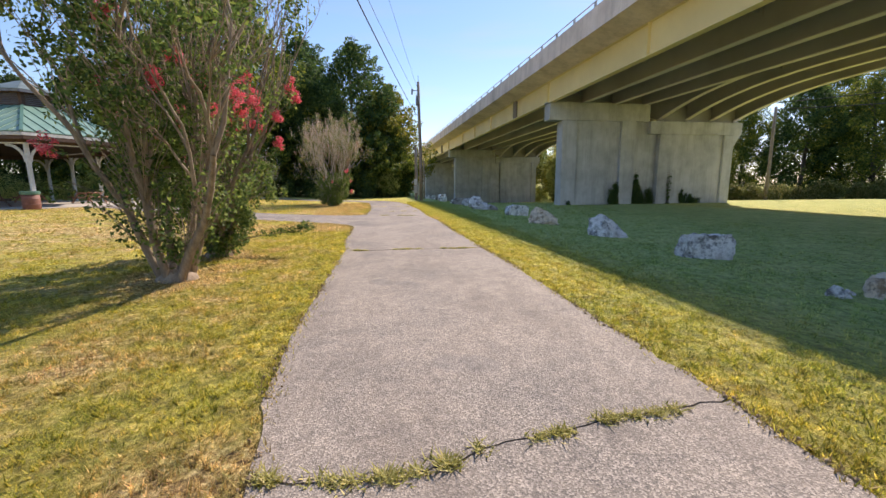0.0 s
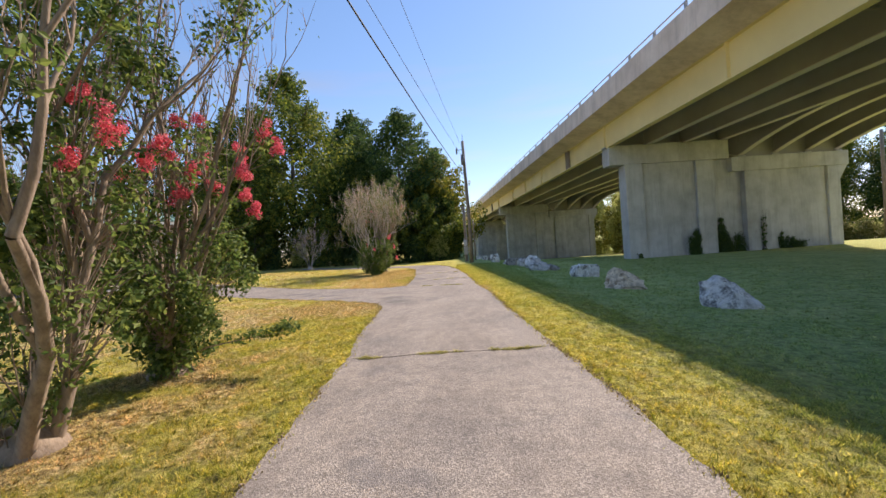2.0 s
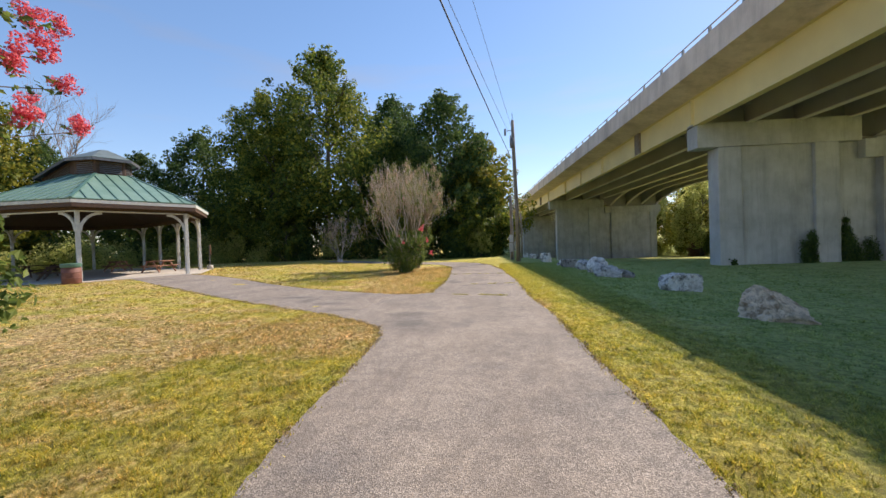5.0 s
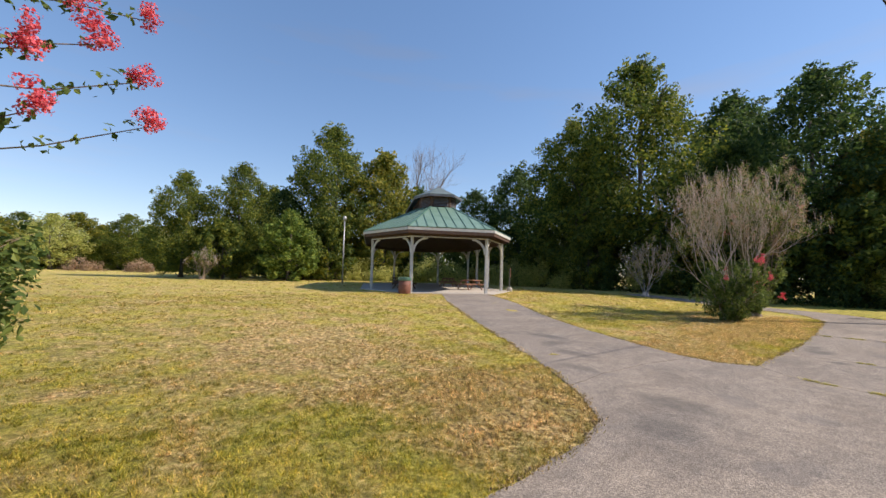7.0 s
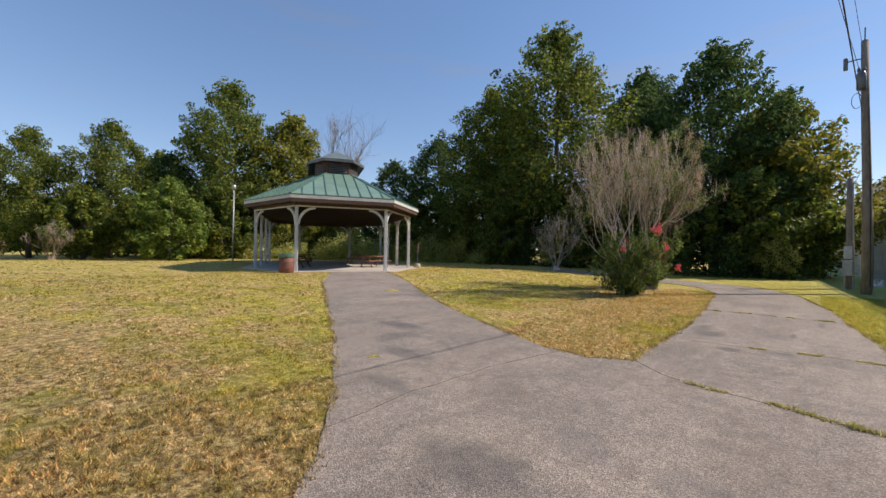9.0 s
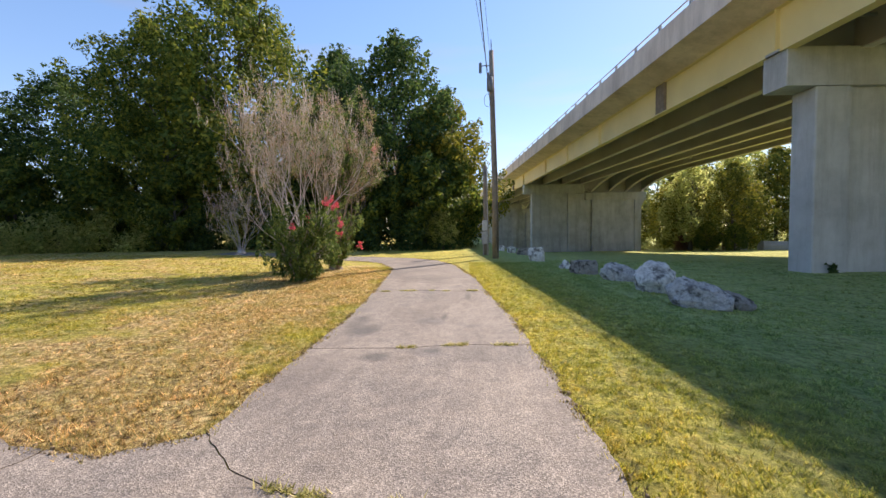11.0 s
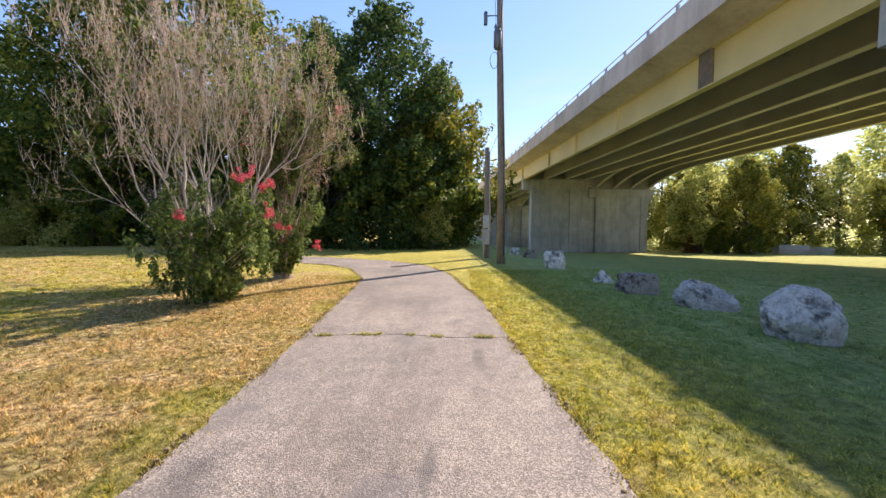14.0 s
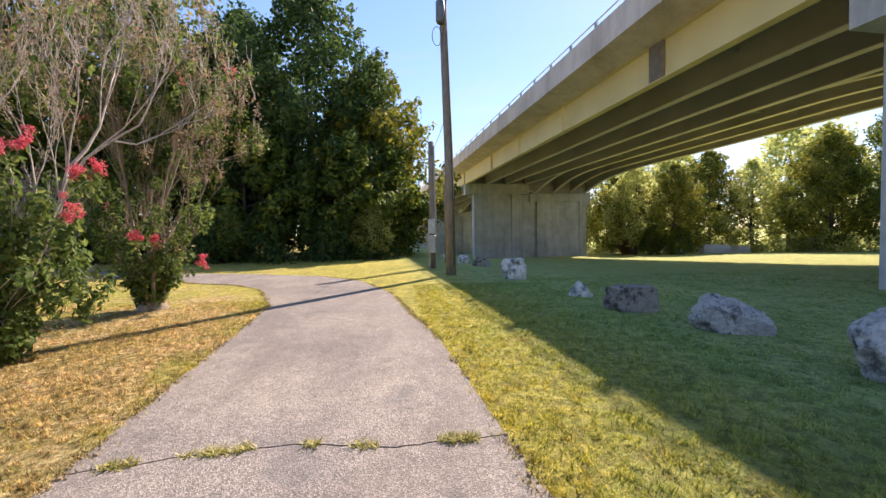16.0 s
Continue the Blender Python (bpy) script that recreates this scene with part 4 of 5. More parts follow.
        wall.quadstrip([[tuple(q) for q in (a0, a1, b_in1, b_in0)], [tuple(q + up) for q in (a0, a1, b_in1, b_in0)]])
        cup = part("cupola_wall", wall, BROWN_WOOD, p)
        for s in range(6):
            z = Vector((0, 0, 0.22 + 0.11 * s))
            b0, b1 = a0.lerp(a1, 0.12) + z, a0.lerp(a1, 0.88) + z
            out = (b1 - b0).cross(Vector((0, 0, 1))).normalized() * 0.05
            part("louvre", Geo().quadstrip([[tuple(b0), tuple(b0 + out + Vector((0, 0, -0.06))), tuple(b0 + out + Vector((0, 0, -0.045))), tuple(b0 + Vector((0, 0, 0.015)))], [tuple(b1), tuple(b1 + out + Vector((0, 0, -0.06))), tuple(b1 + out + Vector((0, 0, -0.045))), tuple(b1 + Vector((0, 0, 0.015)))]]), STEEL, cup)
        e0, e1 = Vector((*cup_eave[i], z1 + 0.92)), Vector((*cup_eave[j], z1 + 0.92))
        r0, r1 = Vector((*ridge[i], z1 + 1.62)), Vector((*ridge[j], z1 + 1.62))
        n2 = (e1 - e0).cross(r0 - e0).normalized() * 0.05
        part("cupola_roof", Geo().quadstrip([[tuple(q) for q in (e0, e1, r1, r0)], [tuple(q + n2) for q in (e0, e1, r1, r0)]]), SLATE, p, "dark slate-green cupola roof")
        part("cupola_fascia", Geo().beam(e0 + Vector((0, 0, -0.06)), e1 + Vector((0, 0, -0.06)), 0.05, 0.14), STEEL, p)
    return p


pavilion()
slab = Geo()
ring = stretched_hexagon(5.5)
slab.quadstrip([[(x, y, -0.45) for x, y in ring], [(x, y, 0) for x, y in ring]])
slab_ob = part("floor_slab", slab, SLAB)
slab_ob.matrix_world = Matrix.Translation((PAV.x, PAV.y, PAV_Z)) @ pose(0, 0, 0, 0, 0, PAV_TURN)
tagged(slab_ob, "pale concrete floor slab under the pavilion", "floor", kind="structure")

# ---- utility poles and cables ----
def utility_pole(x, y, tall, r, label, lean=(0.0, 0.0)):
    t = thing("utility_pole", pose(x, y, hz(x, y) - 0.1), label, "utility pole")
    part("pole", Geo().tube([(0, 0, 0), (lean[0] * 0.3 + 0.03, lean[1] * 0.4, tall * 0.4), (lean[0] * 0.75, lean[1] * 0.75, tall * 0.75), (*lean, tall)], [r * 1.15, r * 1.02, r * 0.9, r * 0.8], 12), POLE, t, "", True)
    return t


main_pole = utility_pole(2.58, 38.4, 10.75, 0.15, "tall weathered wooden utility pole with lamp and transformer", (-0.12, 0.1))
arm = part("lamp_arm", Geo().tube([(-0.1, 0.05, 9.98), (-0.4, 0, 9.98), (-0.66, -0.02, 9.95)], 0.025, 6), STEEL, main_pole)
part("lamp", Geo().box(-0.76, -0.62, -0.10, 0.06, 9.62, 10.12, 0.03), STEEL, main_pole, "grey box-shaped flood lamp")
part("transformer", Geo().tube([(-0.22, -0.12, 8.62), (-0.22, -0.12, 8.68), (-0.22, -0.12, 9.30), (-0.22, -0.12, 9.40)], [0.12, 0.155, 0.155, 0.10], 14), STEEL, main_pole, "dark grey transformer can", True)
for dx in (-0.3, -0.14):
    part("insulator", Geo().tube([(dx, -0.12, 9.38), (dx, -0.12, 9.46), (dx, -0.12, 9.58)], [0.03, 0.06, 0.03], 8), STEEL, main_pole)
part("wire_loop", Geo().tube([(-0.25 + 0.16 * math.cos(a) - 0.1, -0.1, 8.2 + 0.32 * math.sin(a)) for a in [k * 0.5 for k in range(13)]], 0.012, 5), WIRE, main_pole)
part("ground_wire", Geo().tube([(0.10, -0.14, 0.4), (0.08, -0.12, 4.0), (0.0, -0.05, 8.4)], 0.012, 5), WIRE, main_pole)
part("top_spike", Geo().tube([(-0.12, 0.1, 10.6), (-0.12, 0.1, 11.3)], 0.02, 6), WIRE, main_pole)
short_pole = utility_pole(2.2, 41.5, 5.4, 0.15, "short wooden pole with pale meter boxes")
part("meter_box", Geo().box(-0.20, 0.08, -0.36, -0.14, 1.55, 2.15, 0.02), WHITE_WOOD, short_pole, "white electric meter box")
part("meter_cabinet", Geo().box(-0.24, 0.10, -0.34, -0.14, 0.75, 1.5, 0.02), RAIL, short_pole, "pale grey cabinet")
part("conduit", Geo().tube([(0.12, -0.18, 0), (0.12, -0.18, 2.4), (0.1, -0.16, 5.2)], 0.03, 6), RAIL, short_pole)
part("conduit", Geo().tube([(-0.16, -0.22, 0), (-0.16, -0.22, 0.8)], 0.03, 6), RAIL, short_pole)
post_b = utility_pole(3.15, 45.0, 4.2, 0.08, "thin wooden post beside the poles")
far_pole = utility_pole(43.0, 43.8, 10.6, 0.17, "pale wooden utility pole before the woods")
stub = utility_pole(38.5, 45.5, 3.6, 0.14, "short cut-off wooden pole in tall weeds")


def cable(points, r, label, sag=0.012):
    """A hanging cable through points."""
    pts = []
    for a, b in zip(points, points[1:]):
        a, b = Vector(a), Vector(b)
        n = 14
        for k in range(n):
            t = k / n
            p = a.lerp(b, t)
            p.z -= 4 * t * (1 - t) * sag * (b - a).length
            pts.append(p)
    pts.append(Vector(points[-1]))
    ob = part("overhead_cable", Geo().tube(pts, r, 5), WIRE, None, "", True)
    return tagged(ob, label, "cable", "overhead cables")


BLACK = "thin black overhead cable hung from the utility pole"
cable([(2.4, 38.35, 7.6), (-5.0, -60, 5.0)], 0.015, "thick black overhead cable hung from the utility pole", 0.020)
cable([(2.3, 38.35, 9.4), (-7.5, -60, 8.0)], 0.009, BLACK, 0.020)
cable([(2.44, 38.4, 9.9), (-6.5, -60, 11.5)], 0.008, BLACK, 0.020)
cable([(2.4, 38.5, 5.2), (2.3, 41.5, 5.0)], 0.01, "thin service cable between the two poles")
cable([(43.0, 43.8, 9.6), (95, 26, 12.5)], 0.05, "pale overhead cable before the woods")
cable([(43.0, 43.8, 10.3), (95, 20, 15.5)], 0.04, "pale overhead cable before the woods")


# ---- things round the pavilion ----
def local_pav(x, y, turn=0.0, z=0.0):
    return Matrix.Translation((PAV.x, PAV.y, PAV_Z + z)) @ pose(0, 0, 0, 0, 0, PAV_TURN) @ pose(x, y, 0, 0, 0, turn)


def picnic_table(m, wood, label):
    t = thing("picnic_table", m, label, "picnic table", "picnic tables")
    for k in range(5):
        part("top_board", Geo().box(-0.9, 0.9, -0.36 + 0.148 * k, -0.36 + 0.148 * k + 0.138, 0.71, 0.75, 0.006), wood, t)
    for s in (-1, 1):
        for k in range(2):
            y = s * 0.62 + k * 0.145 - 0.14
            part("bench_board", Geo().box(-0.9, 0.9, y, y + 0.135, 0.42, 0.455, 0.006), wood, t)
    for x in (-0.62, 0.62):
        for s in (-1, 1):
            part("leg", Geo().beam((x, s * 0.68, 0), (x, s * 0.22, 0.71), 0.045, 0.10), wood, t)
        part("crossbar", Geo().beam((x + 0.05, -0.74, 0.38), (x + 0.05, 0.74, 0.38), 0.04, 0.09), wood, t)
        part("top_bar", Geo().beam((x + 0.05, -0.34, 0.67), (x + 0.05, 0.34, 0.67), 0.04, 0.08), wood, t)
    return t


picnic_table(local_pav(2.6, 0.9, 25), TABLE_WOOD, "red-brown wooden picnic table under the pavilion")
picnic_table(local_pav(-2.4, 0.4, 70), BROWN_WOOD, "dark wooden picnic table under the pavilion")
picnic_table(local_pav(-2.2, 6.2, 10), BROWN_WOOD, "dark wooden picnic table under the pavilion")
picnic_table(local_pav(2.2, 7.6, 95), TABLE_WOOD, "red-brown wooden picnic table under the pavilion")

binx, biny = -18.55, 23.55
bin_ob = thing("litter_barrel", pose(binx, biny, hz(binx, biny) - 0.02), "red-brown litter barrel with green rim by the pavilion", "litter bin")
part("barrel", Geo().tube([(0, 0, 0), (0, 0, 0.05), (0, 0, 0.40), (0, 0, 0.78)], [0.33, 0.365, 0.365, 0.36], 22), BRICK_RED, bin_ob, "", True)
for z in (0.28, 0.54):
    part("hoop", Geo().tube([(0, 0, z - 0.02), (0, 0, z), (0, 0, z + 0.02)], [0.367, 0.382, 0.367], 22), BRICK_RED, bin_ob)
part("rim", Geo().tube([(0, 0, 0.78), (0, 0, 0.84), (0, 0, 0.95), (0, 0, 0.97)], [0.38, 0.40, 0.40, 0.35], 22), ROOF_SEAM, bin_ob, "dark green rim")

sign_m = pose(-19.1, 33.15, hz(-19.1, 33.15), 0, 0, PAV_TURN + 75)
notice = thing("notice_sign", sign_m, "small notice sign on post in concrete footing", "sign")
part("footing", Geo().tube([(0, 0, -0.05), (0, 0, 0.26), (0, 0, 0.30)], [0.22, 0.20, 0.15], 14), SLAB, notice, "pale concrete footing", True)
part("sign_post", Geo().box(-0.035, 0.035, -0.035, 0.035, 0.28, 1.7, 0.005), STEEL, notice)
board = part("sign_board", Geo().box(-0.24, 0.24, -0.075, -0.04, 1.05, 1.75, 0.01), TABLE_WOOD, notice, "faded red-brown board")
for k in range(4):
    part("text_bar", Geo().box(-0.18, 0.18, -0.079, -0.074, 1.18 + 0.13 * k, 1.23 + 0.13 * k), WHITE_WOOD, board)

lamp_x, lamp_y = -33.4, 26.1
lp = thing("light_pole", pose(lamp_x, lamp_y, hz(lamp_x, lamp_y) - 0.1), "slim pale metal light pole at the field's edge", "light pole")
part("mast", Geo().tube([(0, 0, 0), (0, 0, 6.0)], [0.07, 0.05], 10), RAIL, lp, "", True)
part("lamp_head", Geo().tube([(0, 0, 5.95), (0, 0, 6.1), (0, 0, 6.35), (0, 0, 6.4)], [0.07, 0.16, 0.16, 0.05], 12), RAIL, lp, "", True)
mast = thing("radio_mast", pose(-40.5, 78, 0), "thin far radio mast above the trees", "mast")
part("pole", Geo().tube([(0, 0, 0), (0, 0, 26.0)], [0.12, 0.05], 6), STEEL, mast)
part("crossarm", Geo().beam((-0.9, 0, 23.6), (0.9, 0, 23.6), 0.1, 0.1), STEEL, mast)


# ---- crape myrtles ----
def myrtle(x, y, seed, tall, spread, stems, label, skirts, top_leaves, flowers, dead, bark=MYRTLE, lean=(0, 0), thick=0.055, kids=3, leaf=0.04, depth=3, fan=0.42, lift=0.35):
    """A many-stemmed crape myrtle. skirts: leaf zones (z0, z1, radius, count); top_leaves: leaves at the upper twigs; dead: seed heads on bare twigs."""
    rng = np.random.default_rng(seed)
    t = thing("crape_myrtle", pose(x, y, hz(x, y) - 0.06), label, "flowering shrub", "crape myrtles beside the path")
    tips, wood = [], []
    for k in range(stems):
        a = 2 * math.pi * k / stems + rng.random() * 0.6
        out = spread / tall * (0.45 + 0.75 * rng.random())
        d = Vector((math.cos(a) * out + lean[0], math.sin(a) * out + lean[1], 1.0))
        g = Geo()
        foot = Vector((math.cos(a) * 0.16, math.sin(a) * 0.16, 0))
        limb(g, rng, foot, d, tall * (0.42 + 0.08 * rng.random()), thick * (0.7 + 0.5 * rng.random()), depth, tips, 0.35, kids, 7, fan, lift)
        wood_parts("stem", "branch", g, 35, 28, bark, t)
        wood += g.v
    wood = np.array(wood)
    part("root_crown", Geo().tube([(0, 0, -0.05), (0, 0, 0.12), (0, 0, 0.3)], [0.34, 0.27, 0.12], 11), bark, t, "", True)
    ends = np.array([tuple(p) for p in tips])
    clumps = []
    for z0, z1, r, count in skirts:
        cl = []
        for k in range(120):
            a, h = rng.random() * 2 * math.pi, rng.random() ** 0.8
            rr = r * (0.16 + 0.84 * h) * (0.25 + 0.75 * rng.random() ** 0.5)
            top = z0 + (z1 - z0) * h * (0.75 + 0.35 * rng.random())
            cl.append((rr * math.cos(a) + lean[0] * z0, rr * math.sin(a) + lean[1] * z0, top, 0.06 + 0.10 * rng.random()))
        v, f = leaf_cloud(rng, cl, count, leaf, 0.5, 0.55, 0.1, 1.8)
        leaf_part("foliage", v, f, LEAF_MYRTLE, t)["kind"] = "stuff"
        shoots = Geo()
        for cx, cy, cz, _ in cl:
            goal = Vector((cx, cy, cz + 0.1))
            root = Vector(wood[np.argmin(((wood - np.array((cx * 0.5, cy * 0.5, cz * 0.62))) ** 2).sum(1))])
            knee = root.lerp(goal, 0.5) + Vector((rng.normal() * 0.05, rng.normal() * 0.05, 0.06))
            shoots.tube([root, knee, goal], [0.007, 0.005, 0.003], 4, False)
        part("shoot", shoots, bark, t)["kind"] = "stuff"
    if top_leaves:
        pick = ends[rng.choice(len(ends), min(len(ends), 130), False)]
        cl = [(*p, 0.16 + 0.14 * rng.random()) for p in pick]
        v, f = leaf_cloud(rng, cl, top_leaves, leaf, 0.4, 0.55, 0.05)
        leaf_part("foliage", v, f, LEAF_MYRTLE, t)["kind"] = "stuff"
    if dead:
        cl = [(*p, 0.10 + 0.12 * rng.random()) for p in ends]
        v, f = leaf_cloud(rng, cl, dead, 0.024, 0.2, 0.5, 0.0, 1.6)
        leaf_part("seed_spray", v, f, LEAF_TAN, t, "dry tan seed heads")["kind"] = "stuff"
    # side twigs at the ends
    tw = Geo()
    for p in tips:
        for k in range(3):
            q = p + Vector((rng.normal() * 0.10, rng.normal() * 0.10, 0.22 + 0.25 * rng.random()))
            tw.tube([p, p.lerp(q, 0.5) + Vector((rng.normal() * 0.02, rng.normal() * 0.02, 0)), q], [0.006, 0.004, 0.002], 3, False)
    part("fine_twig", tw, TWIG if dead else bark, t)["kind"] = "stuff"
    stalks, sprig = Geo(), []
    for fx, fy, fz in flowers:
        end = Vector((fx, fy, fz - 0.06))
        root = Vector(wood[np.argmin(((wood - np.array((fx * 0.8, fy * 0.8, fz - 0.55))) ** 2).sum(1))])
        knee = root.lerp(end, 0.55) + Vector((rng.normal() * 0.05, rng.normal() * 0.05, -0.05))
        stalks.tube([root, knee, end], [0.008, 0.006, 0.004], 5, False)
        sprig += [(*knee.lerp(end, q), 0.06 + 0.06 * rng.random()) for q in (0.0, 0.3, 0.6, 0.85)]
    if flowers:
        part("flower_stalk", stalks, bark, t)["kind"] = "stuff"
        v, f = leaf_cloud(rng, sprig, 34 * len(flowers), leaf, 0.5, 0.55, 0.1)
        leaf_part("foliage", v, f, LEAF_MYRTLE, t)["kind"] = "stuff"
    for fx, fy, fz in flowers:
        cl = [(rng.normal() * 0.05, rng.normal() * 0.05, rng.normal() * 0.07, 0.055 + 0.03 * rng.random()) for _ in range(9)]
        v, f = leaf_cloud(rng, cl, 520, 0.013, 0.2, 0.9, 0.35)
        fl = leaf_part("blossom", v, f, FLOWER, t, "pink-red blossom")
        fl.matrix_basis = pose(fx, fy, fz) @ Matrix.Scale(0.7 + 0.35 * rng.random(), 4)
    return t


def ring_flowers(seed, n, r0, r1, z0, z1, a0=0.0, a1=6.28):
    rng = np.random.default_rng(seed)
    out = []
    for _ in range(n):
        a, r = a0 + (a1 - a0) * rng.random(), r0 + (r1 - r0) * rng.random()
        out.append((r * math.cos(a), r * math.sin(a), z0 + (z1 - z0) * rng.random()))
    return out


myrtle(-2.40, 6.87, 21, 5.4, 2.1, 6, "tall crape myrtle with pink blossom and peeling tan stems", [(0.35, 1.7, 1.35, 2000), (1.1, 3.2, 1.7, 3400), (1.8, 4.8, 2.0, 8500)], 11000, ring_flowers(1, 13, 0.6, 1.5, 1.8, 3.6), 0, thick=0.088, leaf=0.036, fan=0.33)
leaning = myrtle(-2.72, 9.05, 22, 5.0, 0.9, 5, "crape myrtle with bare upper twigs and pink blossom", [(0.15, 1.8, 1.5, 8500), (0.3, 2.4, 1.1, 5500)], 400, ring_flowers(2, 8, 0.8, 1.7, 2.1, 3.8, -0.9, 0.9) + ring_flowers(3, 7, 0.4, 1.4, 2.0, 3.4) + [(0.35, 1.85, 2.85), (0.3, 1.75, 3.2), (0.45, 1.5, 3.35), (0.6, 1.2, 3.15), (0.6, 1.25, 2.75), (0.25, 1.8, 3.75), (0.5, 1.4, 3.6)], 0, thick=0.07, leaf=0.036, lean=(0.0, 0.02), fan=0.25, lift=0.9)
dead_myrtle = myrtle(-4.05, 29.75, 23, 5.4, 1.3, 7, "crape myrtle with dead grey twigs above a leafy green base", [(0.05, 1.3, 2.0, 4600), (0.1, 2.4, 1.7, 6600), (0.1, 1.9, 1.0, 4600)], 1500, ring_flowers(4, 6, 1.1, 1.8, 1.2, 2.5, -1.6, 0.9), 9000, bark=TWIG, thick=0.05, kids=3, depth=4, fan=0.42, leaf=0.05)
dead_myrtle.scale = (0.80, 0.80, 1.0)
myrtle(-4.2, 33.3, 24, 5.9, 1.4, 7, "crape myrtle with tan seed heads and red blossom", [(0.05, 0.9, 0.5, 2600), (0.2, 2.5, 1.3, 4200), (2.6, 5.2, 1.6, 9000)], 7000, ring_flowers(5, 9, 0.3, 1.4, 0.6, 2.4) + ring_flowers(6, 6, 0.6, 1.7, 3.2, 5.2), 18000, thick=0.045, kids=3, leaf=0.045)
myrtle(-12.9, 41.3, 25, 3.8, 0.6, 6, "small dead grey shrub at the wood's edge", [], 0, [], 2500, bark=TWIG, thick=0.03)
myrtle(-43.2, 16.0, 26, 2.7, 0.8, 7, "russet shrub across the field", [(1.0, 2.6, 0.9, 700)], 0, [], 2500, thick=0.04, leaf=0.10)

# a low leafy branch of the leaning myrtle, held out over the grass
rng = np.random.default_rng(41)
reach = [Vector((0.1, 0, 0.25)), Vector((0.6, -0.02, 0.42)), Vector((1.15, 0.03, 0.50)), Vector((1.6, 0, 0.55)), Vector((1.9, -0.03, 0.66))]
part("low_branch", Geo().tube(reach, [0.016, 0.013, 0.010, 0.007, 0.003], 6), MYRTLE, leaning)
v, f = leaf_cloud(rng, [(0.7 + 0.045 * k, 0.06 * math.sin(k * 2.3), 0.46 + 0.007 * k + 0.05 * math.sin(k * 1.7), 0.05 + 0.003 * k) for k in range(27)], 420, 0.032, 0.5, 0.55, 0.1)
leaf_part("foliage", v, f, LEAF_MYRTLE, leaning)["kind"] = "stuff"


# ---- dead bare tree behind the pavilion ----
def bare_tree(x, y, tall, seed):
    rng = np.random.default_rng(seed)
    t = thing("bare_tree", pose(x, y, hz(x, y) - 0.1), "leafless grey tree above the pavilion", "tree")
    g, tips = Geo(), []
    g.tube([(0, 0, 0), (0.05, 0, tall * 0.15), (0, 0, tall * 0.31)], [0.30, 0.24, 0.2], 9)
    for a in (0.2, 2.3, 4.4):
        limb(g, rng, Vector((0, 0, tall * 0.3)), Vector((math.cos(a) * 0.28, math.sin(a) * 0.28, 1)), tall * 0.30, 0.16, 4, tips, 0.3, 4, 6, 0.40, 0.25)
    wood_parts("trunk", "limb", g, 27, 20, POLE, t)


bare_tree(-48.9, 46.2, 19.0, 51)


# ---- undergrowth along the woods, weeds and vines ----
def shrub_row(name, points, low, high, radius, per, size, material, seed, label, category):
    """A ragged belt of low growth that nobody could count."""
    rng = np.random.default_rng(seed)
    cl = []
    for (xa, ya), (xb, yb) in zip(points, points[1:]):
        n = max(2, int(math.hypot(xb - xa, yb - ya) / (radius * 0.55)))
        for k in range(n):
            t = (k + rng.random()) / n
            x, y = xa + (xb - xa) * t + rng.normal() * radius * 0.6, ya + (yb - ya) * t + rng.normal() * radius * 0.6
            top = low + (high - low) * rng.random()
            z = hz(x, y)
            r = radius * (0.6 + 0.6 * rng.random())
            h = r * 0.3
            while h < top:
                cl.append((x + rng.normal() * r * 0.4, y + rng.normal() * r * 0.4, z + h, r * (0.8 + 0.4 * rng.random())))
                h += r * 0.9
    v, f = leaf_cloud(rng, cl, per * len(cl), size, 0.3, 0.5, 0.2)
    ob = new(name, cloud_mesh(name, v, f, material))
    return tagged(ob, label, category, kind="stuff")


shrub_row("undergrowth", [(-60, 18), (-50, 26), (-44, 42), (-33, 46.5), (-20, 46.0), (-8, 47.0), (-0.6, 49.0), (0.4, 54)], 0.8, 2.8, 1.0, 130, 0.11, LEAF_PINE, 61, "dark green undergrowth along the wood's edge", "undergrowth")
shrub_row("undergrowth", [(-58, 28), (-50, 46), (-36, 53), (-22, 55), (-8, 58), (-1.5, 60)], 3.0, 7.5, 1.8, 75, 0.2, LEAF_PINE, 62, "dark trees and brush inside the wood", "undergrowth")
shrub_row("sunlit_brush", [(-44, 31), (-40, 37), (-35, 42.5), (-28, 44.5), (-21, 44.5)], 0.8, 2.8, 0.8, 110, 0.11, LEAF_PALE, 63, "sunlit yellow-green brush behind the pavilion", "undergrowth")
shrub_row("undergrowth", [(-112, -25), (-106, 0), (-100, 12), (-92, 22), (-72, 30)], 1.5, 5.5, 1.8, 70, 0.3, LEAF_OAK, 64, "low green brush across the field", "undergrowth")
shrub_row("tall_weeds", [(37, 46), (46, 44.5), (56, 42.5), (66, 38)], 0.8, 1.9, 0.7, 170, 0.12, WEED, 65, "tall grey-green weeds before the woods", "weeds")
shrub_row("undergrowth", [(66, 44), (58, 52), (52, 62), (48, 74), (41, 86), (32, 98), (22, 106)], 0.6, 2.2, 1.1, 90, 0.16, LEAF_PALE, 66, "green brush below the far trees", "undergrowth")
shrub_row("far_woods", [(84, 40), (72, 62), (62, 82), (50, 102), (34, 116), (22, 122)], 1.0, 3.5, 1.6, 80, 0.22, LEAF_PALE, 67, "sunlit hazy green woods beyond the bridge", "woods")
shrub_row("far_woods", [(-150, -70), (-140, -20), (-128, 14), (-112, 40), (-80, 62), (-60, 66)], 5.0, 10.5, 3.0, 60, 0.5, LEAF_OAK, 68, "far green woods beyond the field", "woods")


